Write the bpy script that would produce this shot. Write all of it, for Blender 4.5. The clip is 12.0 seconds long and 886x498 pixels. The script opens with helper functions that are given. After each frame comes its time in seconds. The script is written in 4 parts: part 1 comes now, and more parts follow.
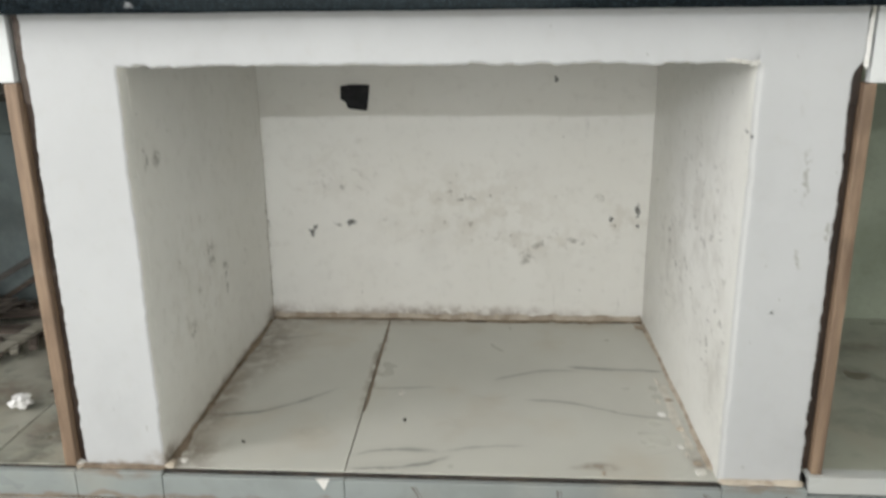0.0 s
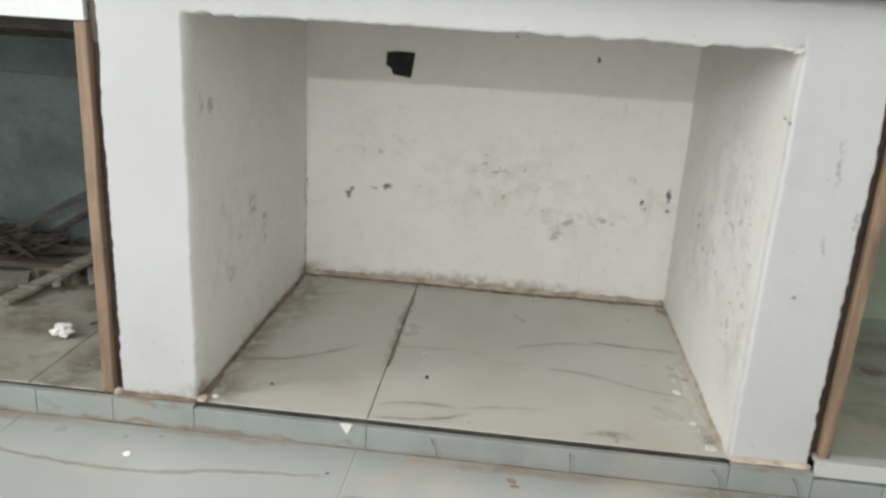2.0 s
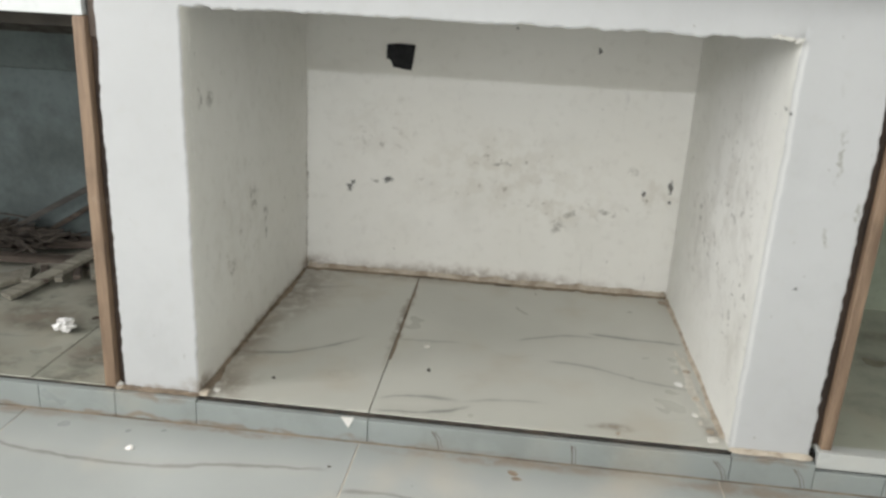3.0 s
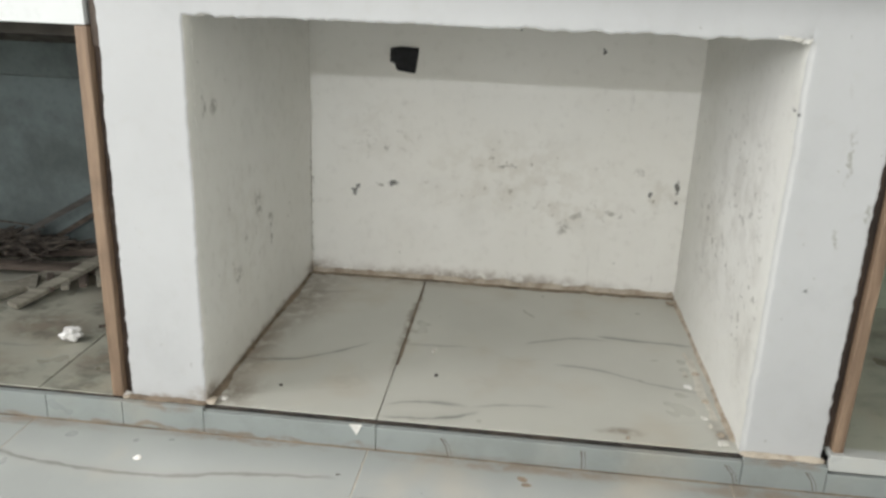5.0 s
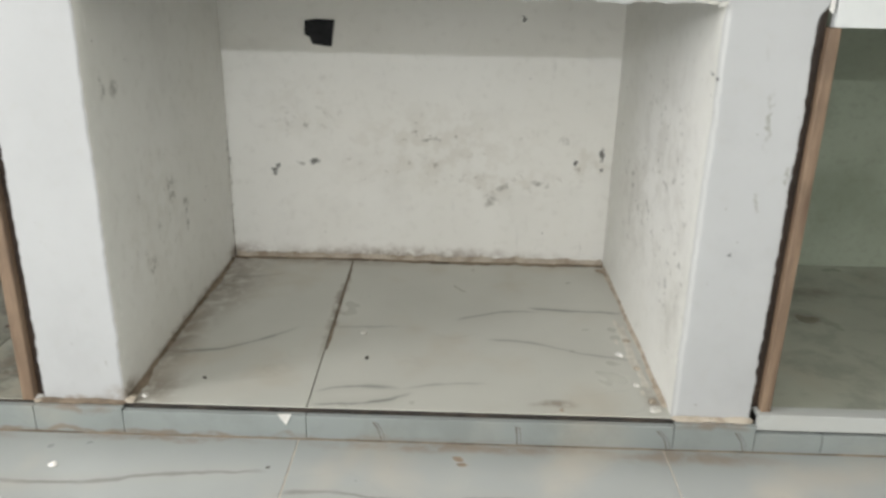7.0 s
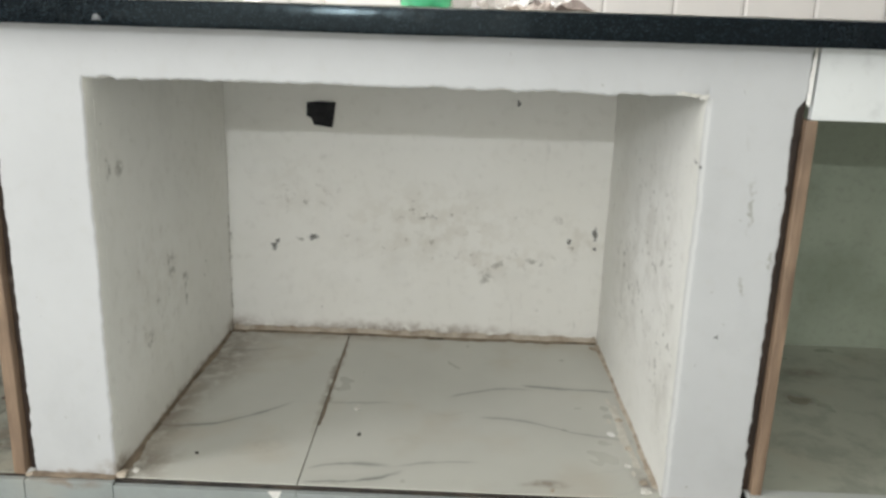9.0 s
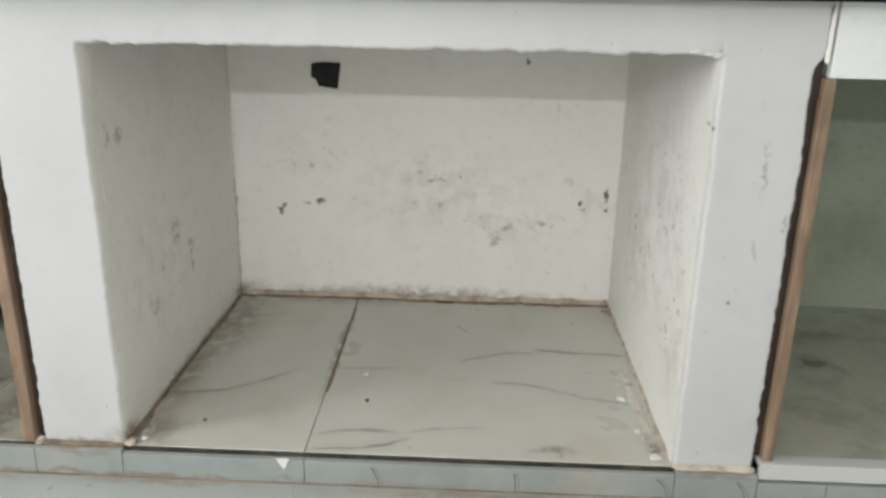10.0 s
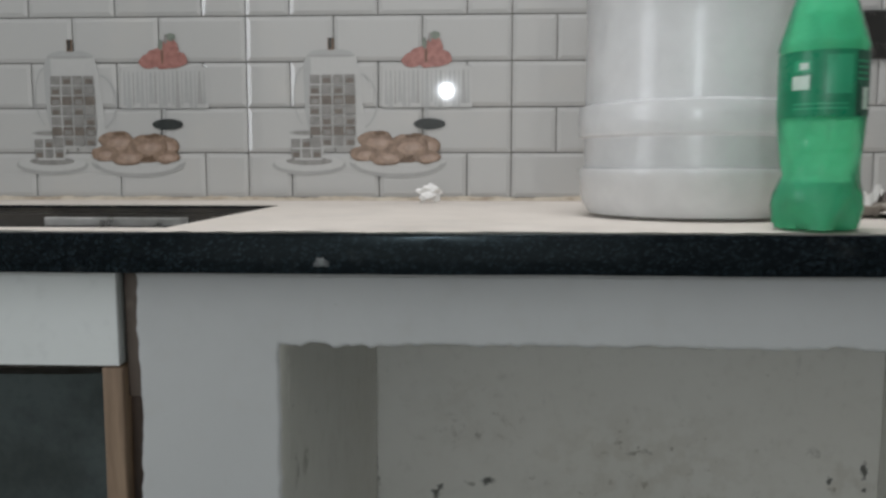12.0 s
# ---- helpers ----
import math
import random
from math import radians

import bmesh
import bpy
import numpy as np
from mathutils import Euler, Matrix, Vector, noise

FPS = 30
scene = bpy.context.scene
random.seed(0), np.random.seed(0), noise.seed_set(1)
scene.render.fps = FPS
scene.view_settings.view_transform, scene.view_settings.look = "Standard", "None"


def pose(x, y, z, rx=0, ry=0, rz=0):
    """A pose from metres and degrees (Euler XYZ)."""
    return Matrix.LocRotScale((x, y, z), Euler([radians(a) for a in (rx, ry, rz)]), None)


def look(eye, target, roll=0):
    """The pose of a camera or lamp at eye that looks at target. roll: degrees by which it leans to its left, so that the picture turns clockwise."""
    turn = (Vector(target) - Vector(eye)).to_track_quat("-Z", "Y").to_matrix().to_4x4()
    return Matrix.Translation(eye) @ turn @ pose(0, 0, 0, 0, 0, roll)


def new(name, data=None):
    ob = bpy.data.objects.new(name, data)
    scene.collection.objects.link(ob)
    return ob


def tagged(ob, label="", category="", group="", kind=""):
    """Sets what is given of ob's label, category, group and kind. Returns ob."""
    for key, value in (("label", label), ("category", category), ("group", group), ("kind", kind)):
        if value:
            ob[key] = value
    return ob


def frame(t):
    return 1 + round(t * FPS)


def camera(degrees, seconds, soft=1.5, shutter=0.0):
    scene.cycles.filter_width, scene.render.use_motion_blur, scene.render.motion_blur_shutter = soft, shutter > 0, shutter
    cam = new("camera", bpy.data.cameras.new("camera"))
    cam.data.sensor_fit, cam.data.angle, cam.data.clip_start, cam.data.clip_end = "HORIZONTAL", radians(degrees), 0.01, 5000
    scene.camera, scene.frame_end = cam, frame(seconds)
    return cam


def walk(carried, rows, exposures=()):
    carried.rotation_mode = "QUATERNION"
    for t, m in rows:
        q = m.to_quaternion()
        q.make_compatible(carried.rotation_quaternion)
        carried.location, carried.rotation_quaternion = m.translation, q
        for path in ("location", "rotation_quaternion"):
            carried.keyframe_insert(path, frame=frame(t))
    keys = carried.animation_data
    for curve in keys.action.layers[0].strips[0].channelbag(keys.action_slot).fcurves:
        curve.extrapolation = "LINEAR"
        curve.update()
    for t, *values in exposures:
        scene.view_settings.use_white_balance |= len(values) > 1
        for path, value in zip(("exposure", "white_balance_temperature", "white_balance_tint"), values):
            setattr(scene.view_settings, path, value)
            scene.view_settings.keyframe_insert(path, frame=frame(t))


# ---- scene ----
cam = camera(58.1, 12.0, soft=2.8, shutter=0.4)
PATH = [
    (0, (0.119, -1.124, 0.746), (-0.005, 0.789, 0.178), -0.6),
    (0.5, (0.118, -1.164, 0.725), (0.032, 0.719, 0.057), 0.9),
    (1, (0.1, -1.182, 0.722), (-0.033, 0.685, 0.018), 1.7),
    (1.5, (0.1, -1.181, 0.726), (-0.087, 0.704, 0.082), 2.6),
    (2, (0.103, -1.178, 0.724), (-0.073, 0.719, 0.116), 3.4),
    (2.5, (0.103, -1.178, 0.725), (-0.073, 0.718, 0.112), 3.3),
    (3, (0.109, -1.175, 0.725), (-0.076, 0.715, 0.098), 3.0),
    (5, (0.105, -1.165, 0.734), (-0.092, 0.723, 0.102), 2.2),
    (5.5, (0.1, -1.149, 0.744), (-0.115, 0.742, 0.129), 1.9),
    (6, (0.1, -1.134, 0.747), (-0.114, 0.776, 0.195), 1.8),
    (6.5, (0.11, -1.136, 0.735), (-0.037, 0.749, 0.082), 1.7),
    (7, (0.118, -1.126, 0.733), (0.088, 0.749, 0.039), 1.2),
    (7.5, (0.126, -1.118, 0.743), (0.147, 0.776, 0.102), 1.6),
    (7.7, (0.128, -1.118, 0.746), (0.148, 0.789, 0.141), 1.6),
    (9.3, (0.133, -1.151, 0.76), (0.087, 0.779, 0.234), 1.8),
    (9.5, (0.127, -1.15, 0.763), (0.106, 0.77, 0.205), 1.6),
    (10, (0.147, -1.12, 0.762), (0.072, 0.776, 0.132), 1.0),
    (10.5, (0.154, -1.044, 0.801), (-0.022, 0.877, 0.273), -0.4),
    (10.7, (0.145, -1.015, 0.815), (-0.09, 0.923, 0.375), -1.3),
    (11, (0.086, -0.955, 0.826), (-0.2, 0.987, 0.441), -2.0),
    (11.2, (0.009, -0.893, 0.832), (-0.251, 1.064, 0.485), -1.65),
    (11.5, (-0.116, -0.797, 0.839), (-0.261, 1.18, 0.576), -0.8),
    (11.7, (-0.174, -0.755, 0.841), (-0.282, 1.229, 0.647), -0.3),
    (12, (-0.231, -0.716, 0.841), (-0.322, 1.271, 0.635), 0.0),
]
EXPOSURES = [(0, -0.42, 6500, 11), (5, -0.42, 6500, 11), (5.5, -0.45, 6500, 10), (6, -0.57, 6500, 10), (6.5, -0.48, 6500, 11), (7, -0.43, 6500, 11), (9.5, -0.46, 6500, 10), (10, -0.45, 6500, 11), (10.5, -0.58, 6450, 10), (10.7, -0.8, 6500, 8), (11, -1.18, 6450, 7), (11.5, -1.74, 6300, 8), (12, -1.95, 6200, 9)]
walk(cam, [(t, look(eye, target, roll)) for t, eye, target, roll in PATH], EXPOSURES)

# ---- light ----
world = bpy.data.worlds.new("world")
scene.world = world
world.use_nodes = True
world.node_tree.nodes["Background"].inputs[0].default_value = (0.75, 0.82, 0.9, 1)
world.node_tree.nodes["Background"].inputs[1].default_value = 0.35


def lamp(name, kind, energy, colour, m, **more):
    data = bpy.data.lights.new(name, kind)
    data.energy, data.color = energy, colour
    for key, value in more.items():
        if key == "size":
            data.shape, data.size, data.size_y = "RECTANGLE", value[0], value[1]
        if key == "radius":
            data.shadow_soft_size = value
    ob = new(name, data)
    ob.matrix_world = m
    return ob


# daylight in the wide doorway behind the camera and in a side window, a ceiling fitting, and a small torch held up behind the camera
lamp("doorway_daylight", "AREA", 42, (1.0, 0.96, 0.885), look((-0.6, -3.19, 1.1), (-0.6, 0, 1.1)), size=(2.1, 2.1))
lamp("side_window_daylight", "AREA", 50, (0.98, 0.985, 1.0), look((-2.39, -1.15, 1.4), (0, -1.15, 1.4)), size=(0.7, 1.0))
lamp("ceiling_light", "AREA", 50, (1.0, 0.955, 0.94), look((-0.12, -0.03, 2.35), (-0.12, -0.02, 0)), size=(0.5, 0.25))
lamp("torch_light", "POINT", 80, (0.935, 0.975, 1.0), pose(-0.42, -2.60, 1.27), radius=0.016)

# ---- materials ----


class Nodes:
    """Short hand for one material's node tree."""

    def __init__(self, name):
        self.mat = bpy.data.materials.new(name)
        self.mat.use_nodes = True
        self.tree = self.mat.node_tree
        self.bsdf = self.tree.nodes["Principled BSDF"]
        self.out = self.tree.nodes["Material Output"]
        self.place = self.add("ShaderNodeNewGeometry").outputs["Position"]

    def add(self, kind):
        return self.tree.nodes.new(kind)

    def put(self, socket, value):
        if isinstance(value, bpy.types.NodeSocket):
            self.tree.links.new(value, socket)
        elif isinstance(value, tuple) and len(value) == 3 and socket.type == "RGBA":
            socket.default_value = (*value, 1)
        else:
            socket.default_value = value

    def math(self, op, a, b=0.0, clamp=False):
        n = self.add("ShaderNodeMath")
        n.operation, n.use_clamp = op, clamp
        self.put(n.inputs[0], a)
        self.put(n.inputs[1], b)
        return n.outputs[0]

    def vec(self, op, a, b):
        n = self.add("ShaderNodeVectorMath")
        n.operation = op
        self.put(n.inputs[0], a)
        self.put(n.inputs[1], b)
        return n.outputs["Value"] if op == "LENGTH" else n.outputs["Vector"]

    def noise(self, scale, detail=3.0, rough=0.55, at=None, colour=False):
        n = self.add("ShaderNodeTexNoise")
        n.inputs["Scale"].default_value = scale
        n.inputs["Detail"].default_value = detail
        n.inputs["Roughness"].default_value = rough
        self.put(n.inputs["Vector"], self.place if at is None else at)
        return n.outputs["Color"] if colour else n.outputs["Fac"]

    def span(self, value, a, b, c=0.0, d=1.0):
        n = self.add("ShaderNodeMapRange")
        n.interpolation_type = "SMOOTHSTEP"
        for i, v in enumerate((value, a, b, c, d)):
            self.put(n.inputs[i], v)
        return n.outputs[0]

    def mix(self, fac, a, b):
        n = self.add("ShaderNodeMix")
        n.data_type = "RGBA"
        self.put(n.inputs["Factor"], fac)
        self.put(n.inputs["A"], a)
        self.put(n.inputs["B"], b)
        return n.outputs["Result"]

    def warped(self, amount, scale):
        c = self.noise(scale, 3, colour=True)
        shifted = self.vec("SUBTRACT", c, (0.5, 0.5, 0.5))
        return self.vec("ADD", self.place, self.vec("MULTIPLY", shifted, (amount,) * 3))

    def blob(self, at, centre, radii, edge=0.5):
        d = self.vec("DIVIDE", self.vec("SUBTRACT", at, centre), radii)
        return self.span(self.vec("LENGTH", d, (0, 0, 0)), 1.0, edge)

    def bump(self, height, strength=0.3, distance=0.002):
        n = self.add("ShaderNodeBump")
        n.inputs["Strength"].default_value, n.inputs["Distance"].default_value = strength, distance
        self.put(n.inputs["Height"], height)
        self.put(self.bsdf.inputs["Normal"], n.outputs[0])

    def done(self, colour, rough=0.5, metal=0.0, coat=0.0):
        self.put(self.bsdf.inputs["Base Color"], colour)
        self.put(self.bsdf.inputs["Roughness"], rough)
        self.put(self.bsdf.inputs["Metallic"], metal)
        self.put(self.bsdf.inputs["Coat Weight"], coat)
        return self.mat


def most(n, masks):
    total = masks[0]
    for m in masks[1:]:
        total = n.math("MAXIMUM", total, m)
    return total


def plaster(name, clean, dull):
    """White painted cement plaster, hand-trowelled, with scuffs, mould specks and black smears."""
    n = Nodes(name)
    soft = n.noise(2.2, 4)
    fine = n.noise(38, 5)
    colour = n.mix(n.span(soft, 0.3, 0.75), clean, dull)
    colour = n.mix(n.math("MULTIPLY", n.span(fine, 0.52, 0.8), 0.16), colour, (0.45, 0.43, 0.38))
    smear = n.span(n.noise(5.5, 6, 0.68), 0.48, 0.74)
    colour = n.mix(n.math("MULTIPLY", smear, 0.20), colour, tuple(c * 0.72 for c in dull))
    scuff = n.noise(1.0, 4, 0.6, n.vec("MULTIPLY", n.warped(0.02, 20), (55, 55, 9)))
    scuff = n.math("MULTIPLY", n.span(scuff, 0.62, 0.78), n.span(n.noise(4.5, 3), 0.48, 0.62))
    colour = n.mix(n.math("MULTIPLY", scuff, 0.35), colour, (0.36, 0.35, 0.33))
    w = n.warped(0.03, 45)
    w2 = n.warped(0.022, 90)
    # mould and scuffs: a zone each, broken up by noise
    zones = most(n, [
        n.math("MULTIPLY", n.blob(n.place, (0.06, 0.68, 0.31), (0.33, 0.06, 0.14), 0.1), 0.95),
        n.math("MULTIPLY", n.blob(n.place, (-0.25, 0.68, 0.40), (0.16, 0.06, 0.13), 0.1), 0.4),
        n.blob(n.place, (0.22, 0.68, 0.235), (0.20, 0.06, 0.06), 0.1),
        n.blob(n.place, (0.42, 0.68, 0.29), (0.07, 0.06, 0.06), 0.3),
        n.math("MULTIPLY", n.blob(n.place, (-0.415, 0.22, 0.27), (0.05, 0.22, 0.2), 0.2), 0.55),
    ])
    spots = n.span(n.noise(48, 3, 0.6, w), 0.57, 0.68)
    big = n.span(n.noise(19, 3, 0.6), 0.42, 0.6)
    grime = n.math("MULTIPLY", n.math("MULTIPLY", zones, spots), big)
    colour = n.mix(n.math("MULTIPLY", grime, 0.85), colour, (0.32, 0.295, 0.24))
    haze = n.math("MULTIPLY", n.math("MULTIPLY", zones, n.span(n.noise(30, 4), 0.42, 0.62)), 0.26)
    colour = n.mix(haze, colour, (0.52, 0.475, 0.385))
    # mould on the east side of the niche, drawn out along the wall; the foot of that side is cleaner
    damp = most(n, [
        n.blob(n.place, (0.476, 0.24, 0.36), (0.05, 0.26, 0.24), 0.35),
        n.blob(n.place, (0.476, 0.10, 0.22), (0.05, 0.12, 0.16), 0.3),
        n.blob(n.place, (0.476, 0.40, 0.27), (0.05, 0.20, 0.15), 0.3),
    ])
    tall = n.vec("MULTIPLY", w, (1.0, 0.5, 1.0))
    dots = n.math("MULTIPLY", n.span(n.noise(70, 2, 0.5, tall), 0.59, 0.67), n.span(n.noise(17, 3), 0.36, 0.56))
    colour = n.mix(n.math("MULTIPLY", n.math("MULTIPLY", damp, dots), 0.55), colour, (0.27, 0.26, 0.225))
    bloom = n.math("MULTIPLY", n.math("MULTIPLY", damp, n.span(n.noise(13, 4, 0.6), 0.42, 0.66)), 0.33)
    colour = n.mix(bloom, colour, (0.46, 0.44, 0.385))
    # scattered flecks all over
    flecks = n.span(n.noise(75, 2, 0.5), 0.735, 0.79)
    colour = n.mix(n.math("MULTIPLY", flecks, 0.6), colour, (0.25, 0.24, 0.21))
    # the strong marks
    black = most(n, [
        n.blob(w2, (-0.306, 0.68, 0.250), (0.010, 0.05, 0.012), 0.4),
        n.blob(w2, (-0.301, 0.68, 0.262), (0.006, 0.05, 0.009), 0.4),
        n.blob(w2, (-0.214, 0.68, 0.274), (0.016, 0.05, 0.010), 0.4),
        n.blob(w2, (0.451, 0.68, 0.305), (0.007, 0.05, 0.018), 0.5),
        n.blob(w2, (0.452, 0.68, 0.27), (0.006, 0.05, 0.008), 0.6),
        n.blob(w2, (0.392, 0.68, 0.285), (0.004, 0.05, 0.011), 0.6),
        n.blob(w2, (0.256, 0.68, 0.603), (0.006, 0.05, 0.006), 0.5),
        n.blob(w2, (0.07, 0.68, 0.64), (0.006, 0.05, 0.005), 0.5),
        n.blob(w2, (0.473, 0.0, 0.581), (0.006, 0.05, 0.006), 0.5),
        n.blob(w2, (0.53, 0.0, 0.317), (0.004, 0.04, 0.004), 0.5),
    ])
    colour = n.mix(n.math("MULTIPLY", black, 0.85), colour, (0.05, 0.05, 0.045))
    faint = most(n, [
        n.blob(w, (0.197, 0.68, 0.190), (0.020, 0.05, 0.026), 0.2),
        n.blob(w, (0.225, 0.68, 0.222), (0.028, 0.05, 0.010), 0.2),
        n.blob(w, (-0.245, 0.68, 0.272), (0.022, 0.05, 0.007), 0.3),
        n.blob(w, (-0.415, 0.37, 0.262), (0.05, 0.022, 0.024), 0.3),
        n.blob(w, (-0.415, 0.37, 0.225), (0.05, 0.010, 0.03), 0.3),
        n.blob(w, (-0.415, 0.06, 0.535), (0.05, 0.012, 0.028), 0.3),
        n.blob(w, (-0.415, 0.18, 0.205), (0.05, 0.03, 0.02), 0.3),
        n.blob(w, (0.555, 0.0, 0.52), (0.006, 0.04, 0.05), 0.4),
        n.blob(w, (-0.437, 0.0, 0.105), (0.004, 0.04, 0.012), 0.4),
        n.blob(w, (-0.415, 0.676, 0.27), (0.006, 0.012, 0.09), 0.3),
        n.blob(w, (-0.415, 0.676, 0.13), (0.005, 0.012, 0.06), 0.3),
        n.blob(w, (-0.415, 0.10, 0.53), (0.05, 0.02, 0.016), 0.3),
        n.blob(w, (-0.415, 0.30, 0.31), (0.05, 0.03, 0.03), 0.2),
        n.blob(w, (-0.23, 0.68, 0.36), (0.008, 0.05, 0.014), 0.3),
        n.blob(w, (0.06, 0.68, 0.33), (0.035, 0.05, 0.008), 0.3),
        n.blob(w, (0.36, 0.68, 0.335), (0.018, 0.05, 0.012), 0.3),
        n.blob(w, (0.31, 0.68, 0.232), (0.03, 0.05, 0.010), 0.3),
        n.blob(w, (0.555, 0.0, 0.40), (0.005, 0.04, 0.02), 0.4),
        n.blob(w, (0.593, 0.0, 0.44), (0.006, 0.04, 0.02), 0.4),
    ])
    splash = most(n, [
        n.blob(w, (-0.415, 0.015, 0.04), (0.05, 0.06, 0.035), 0.1),
        n.blob(w, (-0.415, 0.35, 0.035), (0.05, 0.40, 0.022), 0.1),
        n.blob(w, (-0.415, 0.68, 0.035), (0.12, 0.10, 0.05), 0.1),
        n.blob(w, (0.0, 0.68, 0.035), (0.55, 0.05, 0.042), 0.1),
        n.blob(w, (-0.48, 0.0, 0.035), (0.10, 0.03, 0.014), 0.1),
    ])
    splash = n.math("MULTIPLY", splash, n.span(n.noise(48, 5, 0.65), 0.3, 0.58))
    colour = n.mix(n.math("MULTIPLY", splash, 0.85), colour, (0.24, 0.185, 0.135))
    faint = n.math("MULTIPLY", faint, n.span(n.noise(85, 3), 0.38, 0.6))
    colour = n.mix(n.math("MULTIPLY", faint, 0.6), colour, (0.25, 0.24, 0.20))
    n.bump(n.math("ADD", n.math("MULTIPLY", n.noise(9, 4), 0.8), n.math("MULTIPLY", fine, 0.25)), 0.4, 0.004)
    return n.done(colour, n.span(fine, 0.3, 0.7, 0.5, 0.75))


def marble_tile(name, base, curves=(), dirt=0.35, stains=(), soot=0.0):
    """Glazed grey-white tile with drawn-out dark veins. curves: lists of (x, y) that a vein follows."""
    n = Nodes(name)
    sep = n.add("ShaderNodeSeparateXYZ")
    n.put(sep.inputs[0], n.warped(0.012, 30))
    info = n.add("ShaderNodeObjectInfo").outputs["Random"]
    cloud = n.noise(3.0, 4)
    colour = n.mix(n.span(cloud, 0.3, 0.7), base, tuple(c * 0.9 for c in base))
    colour = n.mix(n.math("MULTIPLY", info, 0.12), colour, tuple(c * 0.8 for c in base))
    stretch = n.vec("MULTIPLY", n.warped(0.25, 3.5), (1.1, 4.2, 4.2))
    thin = n.math("ABSOLUTE", n.math("SUBTRACT", n.noise(1.5, 2, 0.5, stretch), 0.5))
    vein = n.math("MULTIPLY", n.span(thin, 0.014, 0.0), n.span(n.noise(4), 0.5, 0.65))
    colour = n.mix(n.math("MULTIPLY", vein, 0.12), colour, (0.23, 0.235, 0.22))
    for pts, width, strong in curves:
        lo, hi = pts[0][0], pts[-1][0]
        ys = [p[1] for p in pts]
        low, high = min(ys) - 0.02, max(ys) + 0.02
        c = n.add("ShaderNodeFloatCurve")
        curve = c.mapping.curves[0]
        unit = [((x - lo) / (hi - lo), (y - low) / (high - low)) for x, y in pts]
        curve.points[0].location, curve.points[1].location = unit[0], unit[-1]
        for u in unit[1:-1]:
            curve.points.new(*u)
        c.mapping.update()
        lin = n.math("DIVIDE", n.math("SUBTRACT", sep.outputs[0], lo), hi - lo, True)
        n.put(c.inputs["Value"], lin)
        y = n.math("ADD", n.math("MULTIPLY", c.outputs[0], high - low), low)
        d = n.math("ABSOLUTE", n.math("SUBTRACT", sep.outputs[1], y))
        ends = n.math("MULTIPLY", n.span(sep.outputs[0], lo - 0.004, lo + 0.03), n.span(sep.outputs[0], hi + 0.01, hi - 0.04))
        broken = n.span(n.noise(26, 3), 0.3, 0.5, 0.6, 1.0)
        wide = n.math("MULTIPLY", n.span(n.noise(12, 3), 0.3, 0.7, 0.8, 2.2), width)
        line = n.math("MULTIPLY", n.math("MULTIPLY", n.span(d, wide, 0.0), ends), broken)
        colour = n.mix(n.math("MULTIPLY", line, strong), colour, (0.12, 0.125, 0.115))
        halo = n.math("MULTIPLY", n.math("MULTIPLY", n.span(d, width * 7, 0.0), ends), strong * 0.22)
        colour = n.mix(halo, colour, (0.33, 0.32, 0.28))
    if stains:
        w = n.warped(0.05, 14)
        mask = most(n, [n.blob(w, c, r, 0.1) for c, r in stains])
        mask = n.math("MULTIPLY", mask, n.span(n.noise(34, 5, 0.65), 0.28, 0.56))
        colour = n.mix(n.math("MULTIPLY", mask, 0.8), colour, (0.22, 0.17, 0.125))
    dust = n.math("MULTIPLY", n.span(n.noise(4.5, 3, 0.55), 0.5, 0.78), dirt)
    colour = n.mix(dust, colour, (0.50, 0.42, 0.31))
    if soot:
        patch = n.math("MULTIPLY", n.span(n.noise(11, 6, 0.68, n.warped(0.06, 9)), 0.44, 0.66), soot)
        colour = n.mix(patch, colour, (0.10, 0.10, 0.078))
    crumbs = n.math("MULTIPLY", n.span(n.noise(95, 2), 0.74, 0.82), 0.5)
    colour = n.mix(crumbs, colour, (0.30, 0.25, 0.19))
    rough = n.span(n.math("ADD", dust, n.math("MULTIPLY", n.noise(12, 2), 0.2)), 0.0, 0.5, 0.26, 0.55)
    n.bump(n.noise(9, 2), 0.02, 0.001)
    return n.done(colour, rough)


def mottled(name, a, b, scale=6.0, rough=0.7, bump=0.2, fine=60.0, metal=0.0, spread=(0.35, 0.7)):
    n = Nodes(name)
    colour = n.mix(n.span(n.noise(scale, 5, 0.6), *spread), a, b)
    f = n.noise(fine, 4)
    colour = n.mix(n.math("MULTIPLY", n.span(f, 0.5, 0.8), 0.35), colour, tuple(c * 0.6 for c in a))
    n.bump(f, bump, 0.002)
    return n.done(colour, n.span(f, 0.3, 0.7, rough - 0.1, min(1.0, rough + 0.1)), metal)


def wood(name, light, dark, along="z", rough=0.6):
    """Sawn timber: long grain streaks, patches of wear and stains."""
    n = Nodes(name)
    stretch = {"z": (60, 60, 3.0), "x": (3.0, 60, 60), "y": (60, 3.0, 60)}[along]
    at = n.vec("MULTIPLY", n.warped(0.01, 14), stretch)
    grain = n.noise(1.4, 5, 0.6, at)
    colour = n.mix(n.span(grain, 0.3, 0.72), light, dark)
    patch = n.span(n.noise(9, 4), 0.5, 0.75)
    colour = n.mix(n.math("MULTIPLY", patch, 0.45), colour, tuple(c * 0.55 for c in dark))
    pale = n.span(n.noise(17, 4), 0.62, 0.8)
    colour = n.mix(n.math("MULTIPLY", pale, 0.4), colour, (0.55, 0.47, 0.38))
    n.bump(grain, 0.35, 0.001)
    return n.done(colour, rough)


